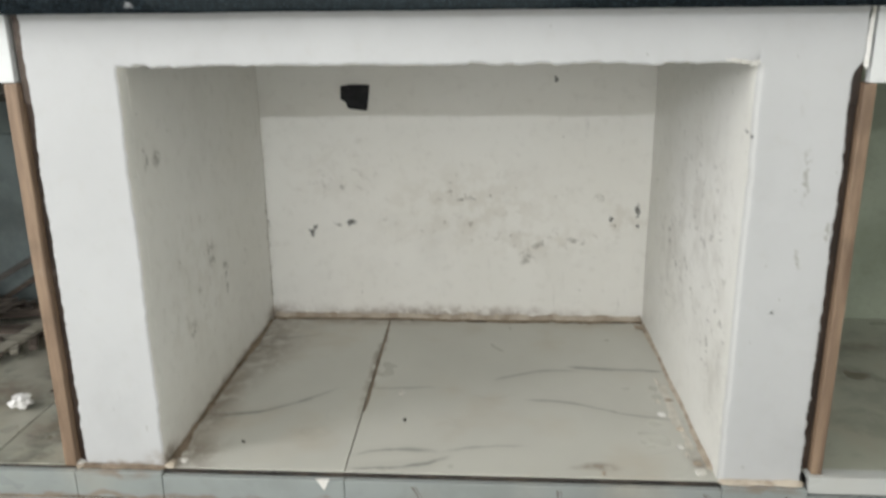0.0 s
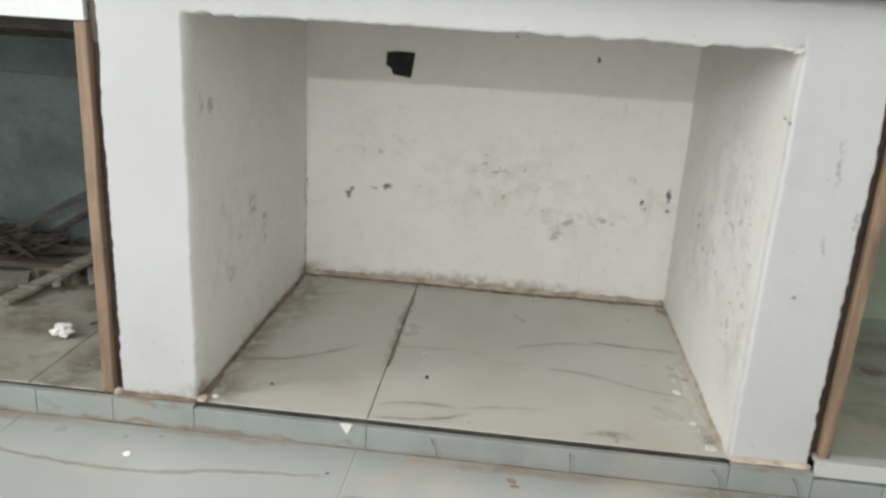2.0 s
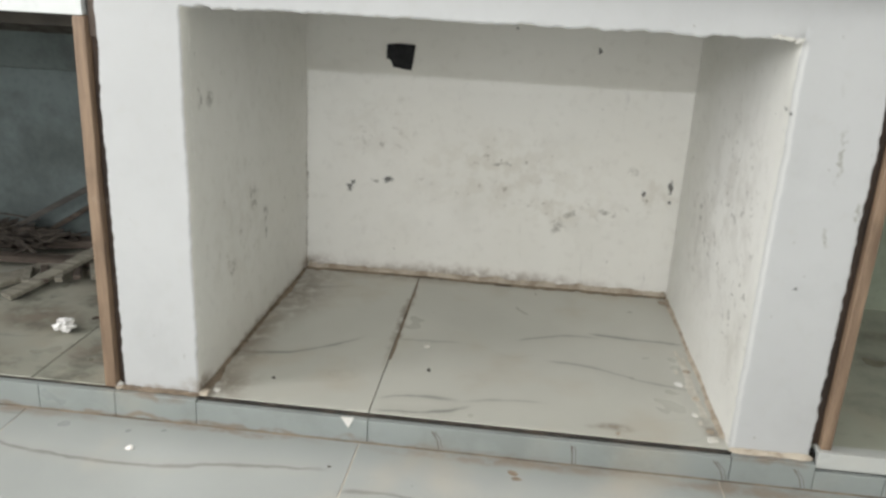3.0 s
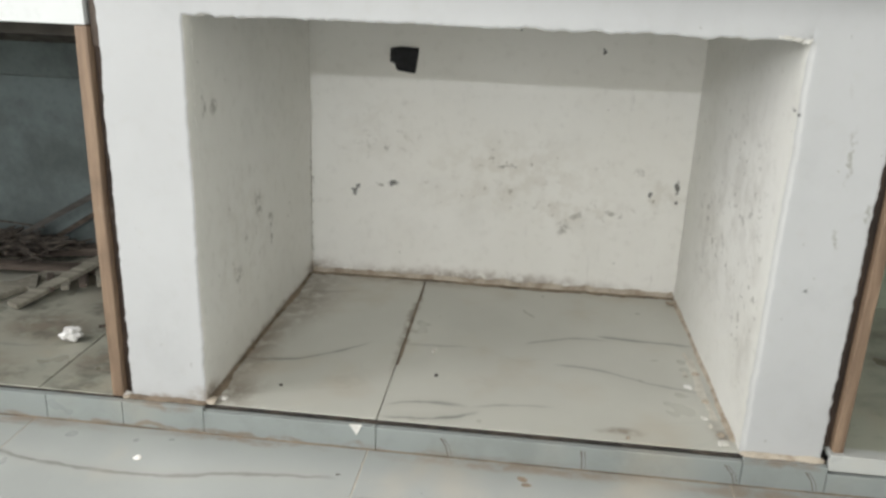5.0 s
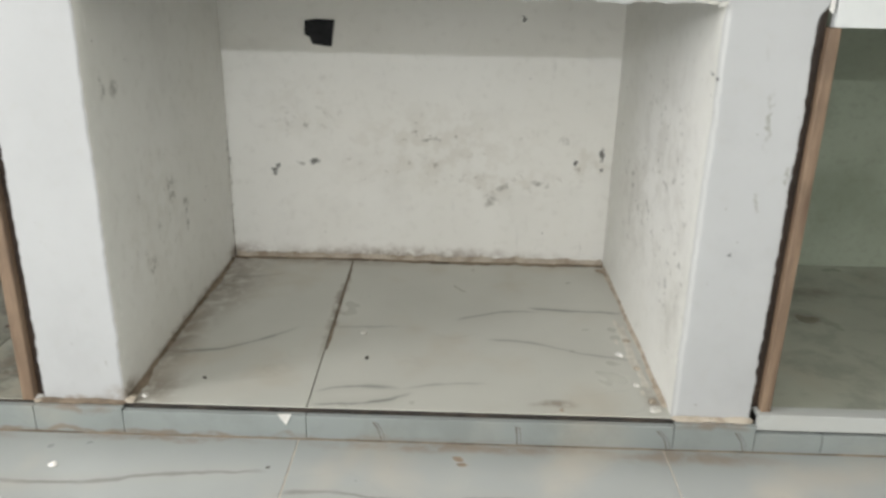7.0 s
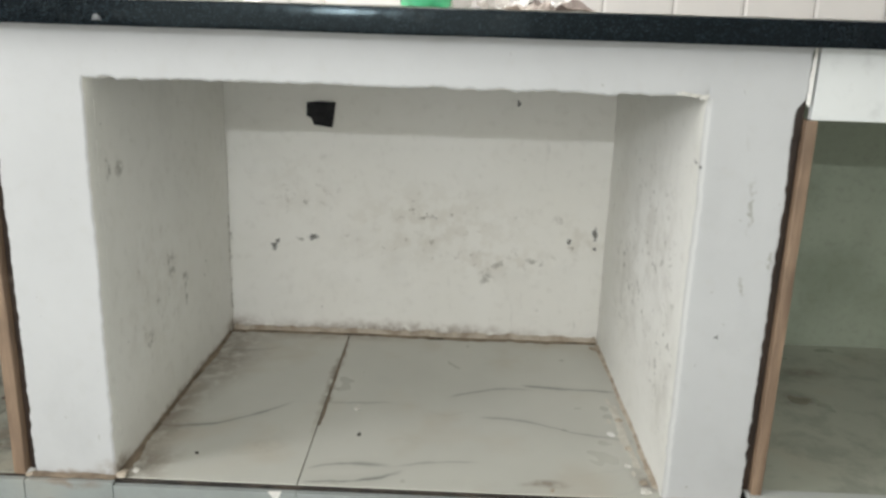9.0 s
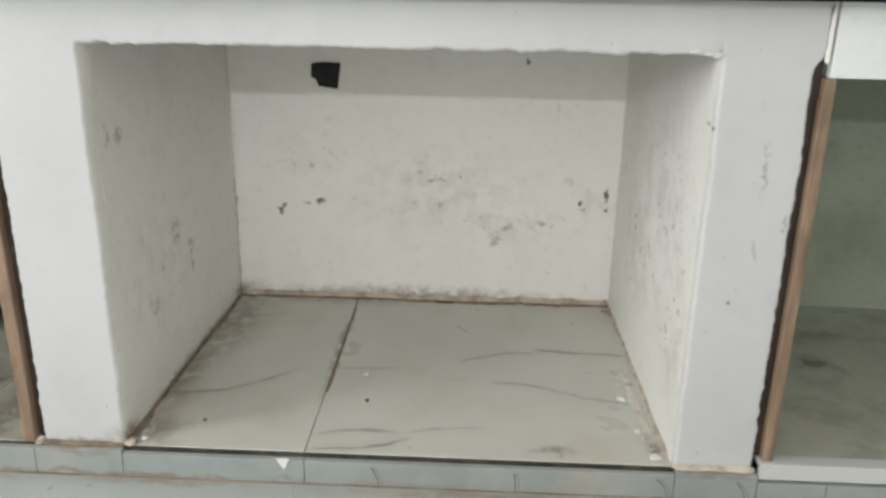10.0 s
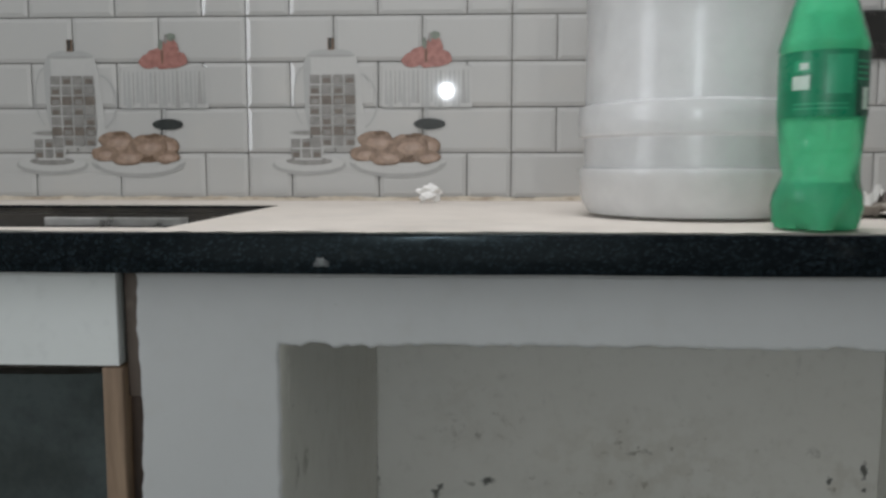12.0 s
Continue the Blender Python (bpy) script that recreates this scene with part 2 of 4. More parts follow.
def granite(name, dusty):
    """Black speckled granite; the upper side carries a layer of cement dust."""
    n = Nodes(name)
    cell = n.add("ShaderNodeTexVoronoi")
    cell.inputs["Scale"].default_value = 480
    n.put(cell.inputs["Vector"], n.place)
    fleck = n.span(cell.outputs["Color"], 0.55, 0.95)
    colour = n.mix(n.math("MULTIPLY", fleck, n.noise(120, 3)), (0.003, 0.004, 0.0055), (0.030, 0.044, 0.054))
    chalk = n.span(n.noise(28, 5, 0.65), 0.62, 0.78)
    colour = n.mix(n.math("MULTIPLY", chalk, 0.06), colour, (0.35, 0.38, 0.38))
    rough = n.span(n.noise(60, 3), 0.3, 0.7, 0.1, 0.24)
    n.bsdf.inputs["Specular Tint"].default_value = (0.72, 0.93, 1.0, 1)
    n.bsdf.inputs["Specular IOR Level"].default_value = 0.35 if dusty else 0.17
    if dusty:
        cover = n.span(n.noise(7, 6, 0.65), 0.2, 0.5, 0.72, 0.97)
        tone = n.mix(n.noise(16, 5), (0.80, 0.74, 0.68), (0.64, 0.58, 0.52))
        colour = n.mix(cover, colour, tone)
        rough = n.span(cover, 0.7, 1.0, 0.35, 0.75)
        n.bump(n.noise(60, 5), 0.3, 0.002)
    return n.done(colour, rough)


def clear(name, tint, body, see, rough=0.08, dents=0.0, glow=0.5):
    """Thin plastic: partly seen through, partly milky."""
    n = Nodes(name)
    t = n.add("ShaderNodeBsdfTransparent")
    n.put(t.inputs[0], tint)
    s = n.add("ShaderNodeBsdfTranslucent")
    n.put(s.inputs[0], body)
    d = n.add("ShaderNodeMixShader")
    cloud = n.span(n.noise(14, 4), 0.3, 0.7, -0.06, 0.06)
    n.done(body, rough)
    if dents:
        n.bump(n.noise(70, 3), dents, 0.004)
    n.bsdf.inputs["Specular IOR Level"].default_value = 0.6
    d.inputs[0].default_value = glow
    n.tree.links.new(n.bsdf.outputs[0], d.inputs[1])
    n.tree.links.new(s.outputs[0], d.inputs[2])
    e = n.add("ShaderNodeMixShader")
    n.put(e.inputs[0], n.math("ADD", cloud, see, True))
    n.tree.links.new(d.outputs[0], e.inputs[1])
    n.tree.links.new(t.outputs[0], e.inputs[2])
    g = n.add("ShaderNodeBsdfGlossy")
    g.inputs["Roughness"].default_value = rough
    if dents:
        n.tree.links.new(n.bsdf.inputs["Normal"].links[0].from_socket, g.inputs["Normal"])
    f = n.add("ShaderNodeFresnel")
    f.inputs["IOR"].default_value = 1.2
    h = n.add("ShaderNodeMixShader")
    n.tree.links.new(f.outputs[0], h.inputs[0])
    n.tree.links.new(e.outputs[0], h.inputs[1])
    n.tree.links.new(g.outputs[0], h.inputs[2])
    n.tree.links.new(h.outputs[0], n.out.inputs[0])
    return n.mat


def glaze(name, base):
    """Glossy wall tile glaze with faint unevenness and smears."""
    n = Nodes(name)
    info = n.add("ShaderNodeObjectInfo").outputs["Random"]
    colour = n.mix(n.math("MULTIPLY", info, 0.25), base, tuple(c * 0.86 for c in base))
    colour = n.mix(n.math("MULTIPLY", n.span(n.noise(8, 5), 0.5, 0.75), 0.2), colour, (0.55, 0.52, 0.47))
    n.bump(n.noise(16, 3), 0.03, 0.002)
    return n.done(colour, n.span(n.noise(22, 4), 0.3, 0.7, 0.016, 0.03))


PLAT_Z = 0.035
# same white paint: niche brightened, front dimmed, light balance put into the colours
PLASTER = plaster("cream_white_brightened_niche", (0.87, 0.865, 0.83), (0.81, 0.80, 0.75))
FRONT_DIMMED = plaster("cool_white_dimmed_front", (0.54, 0.548, 0.552), (0.495, 0.502, 0.505))
EDGE_BLEND = plaster("edge_blend_white", (0.585, 0.588, 0.583), (0.54, 0.543, 0.538))
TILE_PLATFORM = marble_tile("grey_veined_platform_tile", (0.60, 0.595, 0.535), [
    ([(-0.43, 0.18), (-0.33, 0.19), (-0.25, 0.235), (-0.185, 0.295)], 0.0045, 0.8),
    ([(-0.112, 0.010), (-0.06, 0.014), (0.0, 0.026), (0.05, 0.054)], 0.0045, 0.8),
    ([(-0.112, 0.048), (-0.066, 0.068), (-0.02, 0.074), (0.03, 0.066)], 0.004, 0.6),
    ([(0.035, 0.066), (0.09, 0.084), (0.18, 0.092)], 0.003, 0.4),
    ([(-0.125, 0.300), (-0.06, 0.303), (0.02, 0.31)], 0.003, 0.45),
    ([(0.12, 0.345), (0.18, 0.372), (0.24, 0.395), (0.30, 0.392)], 0.0035, 0.6),
    ([(0.27, 0.415), (0.36, 0.405), (0.48, 0.40)], 0.0045, 0.8),
    ([(0.18, 0.262), (0.26, 0.255), (0.36, 0.215), (0.47, 0.19)], 0.0045, 0.5),
    ([(-0.40, 0.545), (-0.33, 0.55), (-0.27, 0.575)], 0.004, 0.45),
], 0.45, [((-0.40, 0.05, PLAT_Z), (0.09, 0.12, 0.05)), ((-0.408, 0.25, PLAT_Z), (0.075, 0.30, 0.05)), ((-0.395, 0.52, PLAT_Z), (0.13, 0.28, 0.05)), ((-0.2, 0.68, PLAT_Z), (0.3, 0.07, 0.05)),
          ((0.2, 0.68, PLAT_Z), (0.3, 0.03, 0.05)), ((-0.123, 0.4, PLAT_Z), (0.014, 0.3, 0.05)), ((0.29, 0.03, PLAT_Z), (0.05, 0.02, 0.05)), ((0.46, 0.06, PLAT_Z), (0.03, 0.05, 0.05))])
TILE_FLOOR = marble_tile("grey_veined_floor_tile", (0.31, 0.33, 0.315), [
    ([(-1.0, -0.06), (-0.8, -0.10), (-0.62, -0.145), (-0.45, -0.15), (-0.32, -0.125), (-0.16, -0.11)], 0.0045, 0.85),
    ([(-0.14, -0.165), (-0.06, -0.155), (0.05, -0.17), (0.2, -0.16), (0.4, -0.19), (0.7, -0.18)], 0.0045, 0.8),
    ([(-0.9, -0.03), (-0.8, -0.045), (-0.7, -0.04)], 0.004, 0.5),
], 0.35, [((0.15, -0.035, -0.012), (0.35, 0.02, 0.05)), ((-0.35, -0.03, -0.012), (0.2, 0.014, 0.05)), ((0.5, -0.045, -0.012), (0.2, 0.025, 0.05)), ((-0.8, -0.035, -0.012), (0.3, 0.018, 0.05))])
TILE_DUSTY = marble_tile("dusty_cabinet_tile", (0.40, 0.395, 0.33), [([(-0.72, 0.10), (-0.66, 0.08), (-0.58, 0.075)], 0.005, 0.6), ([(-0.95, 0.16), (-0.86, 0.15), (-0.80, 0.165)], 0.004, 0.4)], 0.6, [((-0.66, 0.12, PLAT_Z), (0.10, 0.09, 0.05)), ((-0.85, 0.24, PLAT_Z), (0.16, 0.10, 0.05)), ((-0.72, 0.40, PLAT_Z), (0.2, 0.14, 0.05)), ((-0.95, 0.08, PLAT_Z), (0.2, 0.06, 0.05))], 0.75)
TILE_OLIVE = marble_tile("olive_cabinet_tile", (0.46, 0.47, 0.39), [], 0.5, [((0.83, 0.36, 0.053), (0.07, 0.05, 0.05)), ((0.9, 0.5, 0.053), (0.1, 0.04, 0.05))], 0.35)
SILL = marble_tile("pale_sill_tile", (0.56, 0.575, 0.555), [], 0.25)
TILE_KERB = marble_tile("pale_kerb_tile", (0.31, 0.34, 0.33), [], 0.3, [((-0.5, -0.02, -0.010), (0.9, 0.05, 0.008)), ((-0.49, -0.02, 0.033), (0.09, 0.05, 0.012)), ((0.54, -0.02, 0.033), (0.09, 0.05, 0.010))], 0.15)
GROUT = mottled("dark_floor_grout", (0.025, 0.023, 0.02), (0.07, 0.055, 0.042), 20, 0.9)
RED_DIRT = mottled("brown_mortar_dirt", (0.28, 0.22, 0.16), (0.10, 0.075, 0.052), 22, 0.95, 0.5, 130)
PALE_MORTAR = mottled("pale_mortar", (0.56, 0.50, 0.41), (0.33, 0.265, 0.20), 30, 0.95, 0.5, 130)
PALE_PAINT = mottled("dried_cream_paint", (0.70, 0.67, 0.60), (0.56, 0.53, 0.46), 60, 0.7, 0.4, 140)
PUTTY = mottled("white_putty", (0.82, 0.81, 0.78), (0.66, 0.64, 0.58), 40, 0.85, 0.4, 120)
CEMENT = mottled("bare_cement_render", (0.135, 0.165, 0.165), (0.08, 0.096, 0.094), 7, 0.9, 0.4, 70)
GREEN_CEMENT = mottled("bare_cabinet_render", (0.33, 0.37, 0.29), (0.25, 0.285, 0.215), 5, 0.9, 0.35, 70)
ROOM_PAINT = mottled("room_wall_paint", (0.78, 0.78, 0.75), (0.70, 0.70, 0.67), 2, 0.8, 0.15, 50)
LAMINATE = mottled("white_laminate", (0.74, 0.76, 0.755), (0.69, 0.71, 0.70), 3, 0.4, 0.04, 40)
JAMB = wood("brown_plywood_edge", (0.315, 0.22, 0.147), (0.175, 0.115, 0.075), "z")
# shade of the gap beside the pier, put into the timber's colour
GAP_SHADE = wood("gap_shade_timber", (0.055, 0.034, 0.023), (0.02, 0.013, 0.009), "z")
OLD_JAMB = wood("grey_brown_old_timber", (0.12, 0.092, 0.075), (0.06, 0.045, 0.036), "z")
SCRAP = wood("weathered_scrap_timber", (0.30, 0.285, 0.235), (0.16, 0.145, 0.115), "x", 0.85)
SCRAP_DARK = wood("dark_scrap_timber", (0.115, 0.09, 0.072), (0.05, 0.038, 0.03), "x", 0.85)
GREY_PUTTY = mottled("thin_grey_putty", (0.2, 0.21, 0.21), (0.06, 0.064, 0.07), 180, 0.8, 0.3, 200)
SPECK = mottled("grey_dirt_speck", (0.075, 0.065, 0.055), (0.04, 0.036, 0.03), 90, 0.9, 0.2, 120)
RUBBLE = mottled("dark_splinters", (0.08, 0.066, 0.053), (0.03, 0.024, 0.02), 60, 0.95, 0.6, 160)
POLE = wood("grey_stick", (0.07, 0.065, 0.058), (0.035, 0.031, 0.028), "x", 0.8)
STONE_EDGE = granite("black_granite_edge", False)
STONE_TOP = granite("dusty_granite_top", True)
GLAZE = glaze("white_glazed_brick_tile", (0.47, 0.468, 0.458))
JOINT = mottled("grey_tile_joint", (0.23, 0.22, 0.20), (0.14, 0.135, 0.125), 30, 0.8)
BLACK = mottled("black_plastic", (0.004, 0.0045, 0.006), (0.010, 0.011, 0.014), 30, 0.75, 0.3, 90)
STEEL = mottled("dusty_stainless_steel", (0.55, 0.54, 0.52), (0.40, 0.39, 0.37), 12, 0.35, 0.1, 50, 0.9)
# shade inside the bowl is put into this near-black steel colour
STEEL_SHADED = mottled("shaded_steel_bowl", (0.05, 0.044, 0.037), (0.022, 0.02, 0.018), 12, 0.45, 0.1, 50, 0.6)
GREEN_PET = clear("green_bottle_plastic", (0.56, 1.0, 0.75), (0.18, 0.97, 0.55), 0.55, 0.04, 0.9, 0.4)
GREEN_DEEP = clear("deep_green_liquid", (0.18, 0.6, 0.36), (0.02, 0.30, 0.14), 0.5, 0.03, 0.5)
GREEN_LABEL = mottled("dark_green_label", (0.008, 0.21, 0.10), (0.012, 0.28, 0.13), 20, 0.35, 0.05)
LABEL_DARK = mottled("deep_green_label", (0.004, 0.07, 0.04), (0.006, 0.10, 0.055), 20, 0.35, 0.05)
LABEL_MID = mottled("mid_green_print", (0.03, 0.34, 0.17), (0.04, 0.40, 0.2), 20, 0.4, 0.05)
LABEL_PALE = mottled("pale_label_print", (0.62, 0.74, 0.66), (0.5, 0.66, 0.56), 50, 0.4, 0.05)
GREEN_CAP = mottled("green_cap_plastic", (0.008, 0.17, 0.085), (0.012, 0.22, 0.11), 20, 0.4, 0.1)
JAR_PLASTIC = clear("milky_jar_plastic", (0.98, 0.985, 1.0), (0.97, 0.975, 0.985), 0.24, 0.24, 0.1, 0.22)
JAR_WATER = clear("cloudy_jar_bottom", (0.97, 0.96, 0.92), (0.93, 0.91, 0.85), 0.7, 0.2, 0.0, 0.5)
JAR_GREY = clear("greyish_water", (0.90, 0.92, 0.93), (0.78, 0.80, 0.81), 0.6, 0.2, 0.0, 0.5)
PAPER = mottled("crumpled_white_paper", (0.88, 0.875, 0.86), (0.76, 0.745, 0.72), 12, 0.9, 0.4, 60)
RAG = mottled("grey_brown_rag", (0.40, 0.36, 0.32), (0.17, 0.14, 0.125), 26, 0.95, 0.5, 90, 0.0, (0.42, 0.58))


def ink(name, c, fade=0.78, rough=0.045):
    n = Nodes(name)
    return n.done(n.mix(n.span(n.noise(95, 5), 0.35, 0.65), c, tuple(v * fade for v in c)), rough)


INK_DARK = ink("print_dark_brown", (0.17, 0.145, 0.125))
INK_BLACK = ink("print_black", (0.035, 0.04, 0.04))
INK_GREY = ink("print_light_grey", (0.36, 0.36, 0.35), 0.94)
INK_MID = ink("print_mid_grey", (0.27, 0.262, 0.25))
INK_WHITE = ink("print_white", (0.485, 0.484, 0.474), 0.97)
INK_FOLD = ink("print_soft_fold", (0.40, 0.402, 0.398), 0.96)
INK_RED = ink("print_strawberry", (0.40, 0.19, 0.165), 0.72)
INK_LEAF = ink("print_leaf", (0.22, 0.25, 0.21))
INK_BREAD = ink("print_bread", (0.30, 0.21, 0.155), 0.68)
INK_ROLL = ink("print_roll_top", (0.37, 0.265, 0.205))
INK_PALE = ink("print_pale_roll", (0.43, 0.32, 0.255))
INK_CRUST = ink("print_crust", (0.16, 0.105, 0.07))

# ---- building blocks ----


def part(name, bm, material, parent=None, label="", smooth=False):
    """One mesh object from a bmesh, under a thing or part."""
    me = bpy.data.meshes.new(name)
    bm.normal_update()
    bm.to_mesh(me)
    bm.free()
    for m in material if isinstance(material, (list, tuple)) else [material]:
        me.materials.append(m)
    if smooth:
        me.shade_smooth()
        me.set_sharp_from_angle(angle=radians(42))
    ob = new(name, me)
    if parent:
        ob.parent = parent
    if label:
        ob["label"] = label
    return ob


def wobble(p, scale, seed=0.0):
    return noise.noise_vector(Vector(p) * scale + Vector((seed, seed * 1.7, -seed)))


def ticks(a, b, step, r):
    n = max(1, round((b - a - 2 * r) / step))
    inner = [a + r + (b - a - 2 * r) * i / n for i in range(n + 1)]
    return [a, a + r * 0.45, *inner, b - r * 0.45, b] if r > 0 else inner


def rough_block(x0, x1, y0, y1, z0, z1, step=0.05, r=0.005, amp=0.0012, ragged=None):
    """A block of plaster with worn round edges and an uneven hand-made surface. ragged(p) gives a further shift."""
    bm = bmesh.new()
    seen = {}
    axes = (ticks(x0, x1, step, r), ticks(y0, y1, step, r), ticks(z0, z1, step, r))
    lo, hi = Vector((x0 + r, y0 + r, z0 + r)), Vector((x1 - r, y1 - r, z1 - r))

    def vert(p):
        key = tuple(round(c, 6) for c in p)
        if key not in seen:
            q = Vector([min(max(c, a), b) for c, a, b in zip(p, lo, hi)])
            d = Vector(p) - q
            s = q + d.normalized() * r if d.length > 1e-7 else Vector(p)
            s += wobble(s, 9, 3) * amp + wobble(s, 31, 7) * amp * 0.5
            if ragged:
                s += ragged(s)
            seen[key] = bm.verts.new(s)
        return seen[key]

    for k in range(3):
        i, j = (k + 1) % 3, (k + 2) % 3
        for side in (0, 1):
            for a, b in zip(axes[i], axes[i][1:]):
                for c, d in zip(axes[j], axes[j][1:]):
                    ring = []
                    for u, v in ((a, c), (b, c), (b, d), (a, d)):
                        p = [0, 0, 0]
                        p[k], p[i], p[j] = axes[k][-side], u, v
                        ring.append(vert(p))
                    if not side:
                        ring.reverse()
                    bm.faces.new(ring)
    bmesh.ops.recalc_face_normals(bm, faces=bm.faces[:])
    return bm


def box(bm, x0, x1, y0, y1, z0, z1, bevel=0.0, mat=0):
    made = bmesh.ops.create_cube(bm, size=1, matrix=Matrix.Translation(((x0 + x1) / 2, (y0 + y1) / 2, (z0 + z1) / 2)) @ Matrix.Diagonal((x1 - x0, y1 - y0, z1 - z0, 1)))
    faces = {f for v in made["verts"] for f in v.link_faces}
    for f in faces:
        f.material_index = mat
    if bevel:
        edges = list({e for v in made["verts"] for e in v.link_edges})
        bmesh.ops.bevel(bm, geom=edges, offset=bevel, segments=2, profile=0.6, affect="EDGES")
    return bm


def one_box(*size, bevel=0.0):
    return box(bmesh.new(), *size, bevel=bevel)


def lathe(bm, profile, turns=40, shape=None, mat=0):
    """Turn (radius, height) pairs round the z axis. shape(angle, radius, height) may change the radius."""
    rings = []
    for r, z in profile:
        rings.append([bm.verts.new(((shape(2 * math.pi * i / turns, r, z) if shape else r) * math.cos(2 * math.pi * i / turns),
                                    (shape(2 * math.pi * i / turns, r, z) if shape else r) * math.sin(2 * math.pi * i / turns), z)) for i in range(turns)])
    for a, b in zip(rings, rings[1:]):
        for i in range(turns):
            bm.faces.new((a[i], a[(i + 1) % turns], b[(i + 1) % turns], b[i])).material_index = mat
    return rings


def bead(points, width, height, seed, step=0.006, normal=(0, 0, 1), side=(0, 1, 0)):
    """An uneven run of mortar along a line: a lumpy low ridge with ragged borders."""
    bm = bmesh.new()
    a, b = Vector(points[0]), Vector(points[1])
    n = max(2, int((b - a).length / step))
    rows = []
    up, out = Vector(normal), Vector(side)
    for i in range(n + 1):
        p = a.lerp(b, i / n)
        k = 0.7 + 0.45 * noise.noise(p * 11 + Vector((seed, 0, 0))) + 0.25 * noise.noise(p * 60 + Vector((0, seed, 0))) + 0.2 * noise.noise(p * 160 + Vector((0, seed, 0)))
        w, h = width * max(0.12, k), height * max(0.15, 0.8 + 0.35 * noise.noise(p * 25 + Vector((0, 0, seed))) + 0.25 * noise.noise(p * 110 + Vector((0, 0, seed))))
        if i in (0, n):
            w, h = w * 0.3, h * 0.3
        rows.append([bm.verts.new(p + up * h), bm.verts.new(p + out * w * 0.45 + up * h * 0.75), bm.verts.new(p + out * w), bm.verts.new(p - up * 0.002)])
    for r, s in zip(rows, rows[1:]):
        for i in range(3):
            bm.faces.new((r[i], r[i + 1], s[i + 1], s[i]))
    bmesh.ops.recalc_face_normals(bm, faces=bm.faces[:])
    return bm


def lump(radius, seed, squash=(1, 1, 1), sub=3, amp=0.45, freq=1.0):
    """A crumpled lump, resting on z = 0."""
    bm = bmesh.new()
    bmesh.ops.create_icosphere(bm, subdivisions=sub, radius=1)
    for v in bm.verts:
        d = 1 + amp * noise.noise(v.co * 1.7 * freq + Vector((seed, 0, 0))) + amp * 0.6 * noise.noise(v.co * 4.3 * freq + Vector((0, seed, 0)))
        v.co = Vector((v.co.x * squash[0], v.co.y * squash[1], v.co.z * squash[2])) * d * radius
    low = min(v.co.z for v in bm.verts)
    for v in bm.verts:
        v.co.z -= low
    return bm


def plank(length, width, thick, seed):
    """A sawn board along x with split, uneven ends."""
    bm = bmesh.new()
    n = 12
    rows = []
    for i in range(n + 1):
        x = length * (i / n - 0.5)
        bend = 0.004 * noise.noise(Vector((x * 5, seed, 0)))
        w = width * (1 + 0.06 * noise.noise(Vector((x * 14, seed, 3))))
        jag = 0.012 * noise.noise(Vector((seed, i * 3.1, 1))) if i in (0, n) else 0
        rows.append([bm.verts.new((x + jag * s, y * w / 2, z * thick / 2 + bend)) for s, y, z in ((1, -1, -1), (-0.6, 1, -1), (-1, 1, 1), (0.6, -1, 1))])
    for a, b in zip(rows, rows[1:]):
        for i in range(4):
            bm.faces.new((a[i], a[(i + 1) % 4], b[(i + 1) % 4], b[i]))
    bm.faces.new(rows[0])
    bm.faces.new(rows[-1][::-1])
    bmesh.ops.recalc_face_normals(bm, faces=bm.faces[:])
    bmesh.ops.bevel(bm, geom=[e for e in bm.edges if e.calc_face_angle(0) > 1.0], offset=thick * 0.12, segments=1, affect="EDGES")
    return bm


# ---- large structure ----
FLOOR, PLAT, CAB_R = -0.012, 0.035, 0.053
TOP, UNDER = 0.783, 0.755
BACK, TILED = 0.68, 0.645
XL, XR = -2.398, 2.598

floor = tagged(part("floor", one_box(-2.4, 2.6, -3.2, 0.8, FLOOR - 0.15, FLOOR - 0.0015), PALE_MORTAR), "dirty grey-white veined tile floor before the counter", "floor", kind="structure")
tagged(part("wall_east", one_box(2.6, 2.75, -3.35, 0.85, FLOOR - 0.1, 2.7), ROOM_PAINT), "plain painted room wall", "wall", kind="structure")
bm = bmesh.new()
for y0, y1, z0, z1 in ((-3.35, -1.52, FLOOR - 0.1, 2.7), (-0.78, 0.85, FLOOR - 0.1, 2.7), (-1.52, -0.78, FLOOR - 0.1, 0.88), (-1.52, -0.78, 1.92, 2.7)):
    box(bm, -2.55, -2.4, y0, y1, z0, z1)
tagged(part("wall_west", bm, ROOM_PAINT), "plain painted room wall with a window opening", "wall", kind="structure")
bm = bmesh.new()
for dims in ((-2.4, -1.7, -3.35, -3.2, FLOOR - 0.1, 2.7), (0.5, 2.6, -3.35, -3.2, FLOOR - 0.1, 2.7), (-1.7, 0.5, -3.35, -3.2, 2.2, 2.7)):
    box(bm, *dims)
tagged(part("wall_south", bm, ROOM_PAINT), "plain painted room wall with a wide doorway", "wall", kind="structure")
tagged(part("ceiling", one_box(-2.55, 2.75, -3.35, 0.85, 2.7, 2.82), ROOM_PAINT), "plain white room ceiling", "ceiling", kind="structure")

wall_low = tagged(part("wall_north_base", rough_block(XL, XR, BACK, BACK + 0.1, FLOOR - 0.1, UNDER - 0.001, 0.06, 0.002, 0.0012), PLASTER, smooth=True),
                  "white plastered wall behind the counter, scuffed and specked", "wall", kind="structure")
wall_tiled = tagged(part("wall_north", one_box(-2.4, 2.6, TILED + 0.004, 0.8, UNDER - 0.001, 1.4), JOINT), "white glazed brick-pattern tiled kitchen wall", "wall", kind="structure")

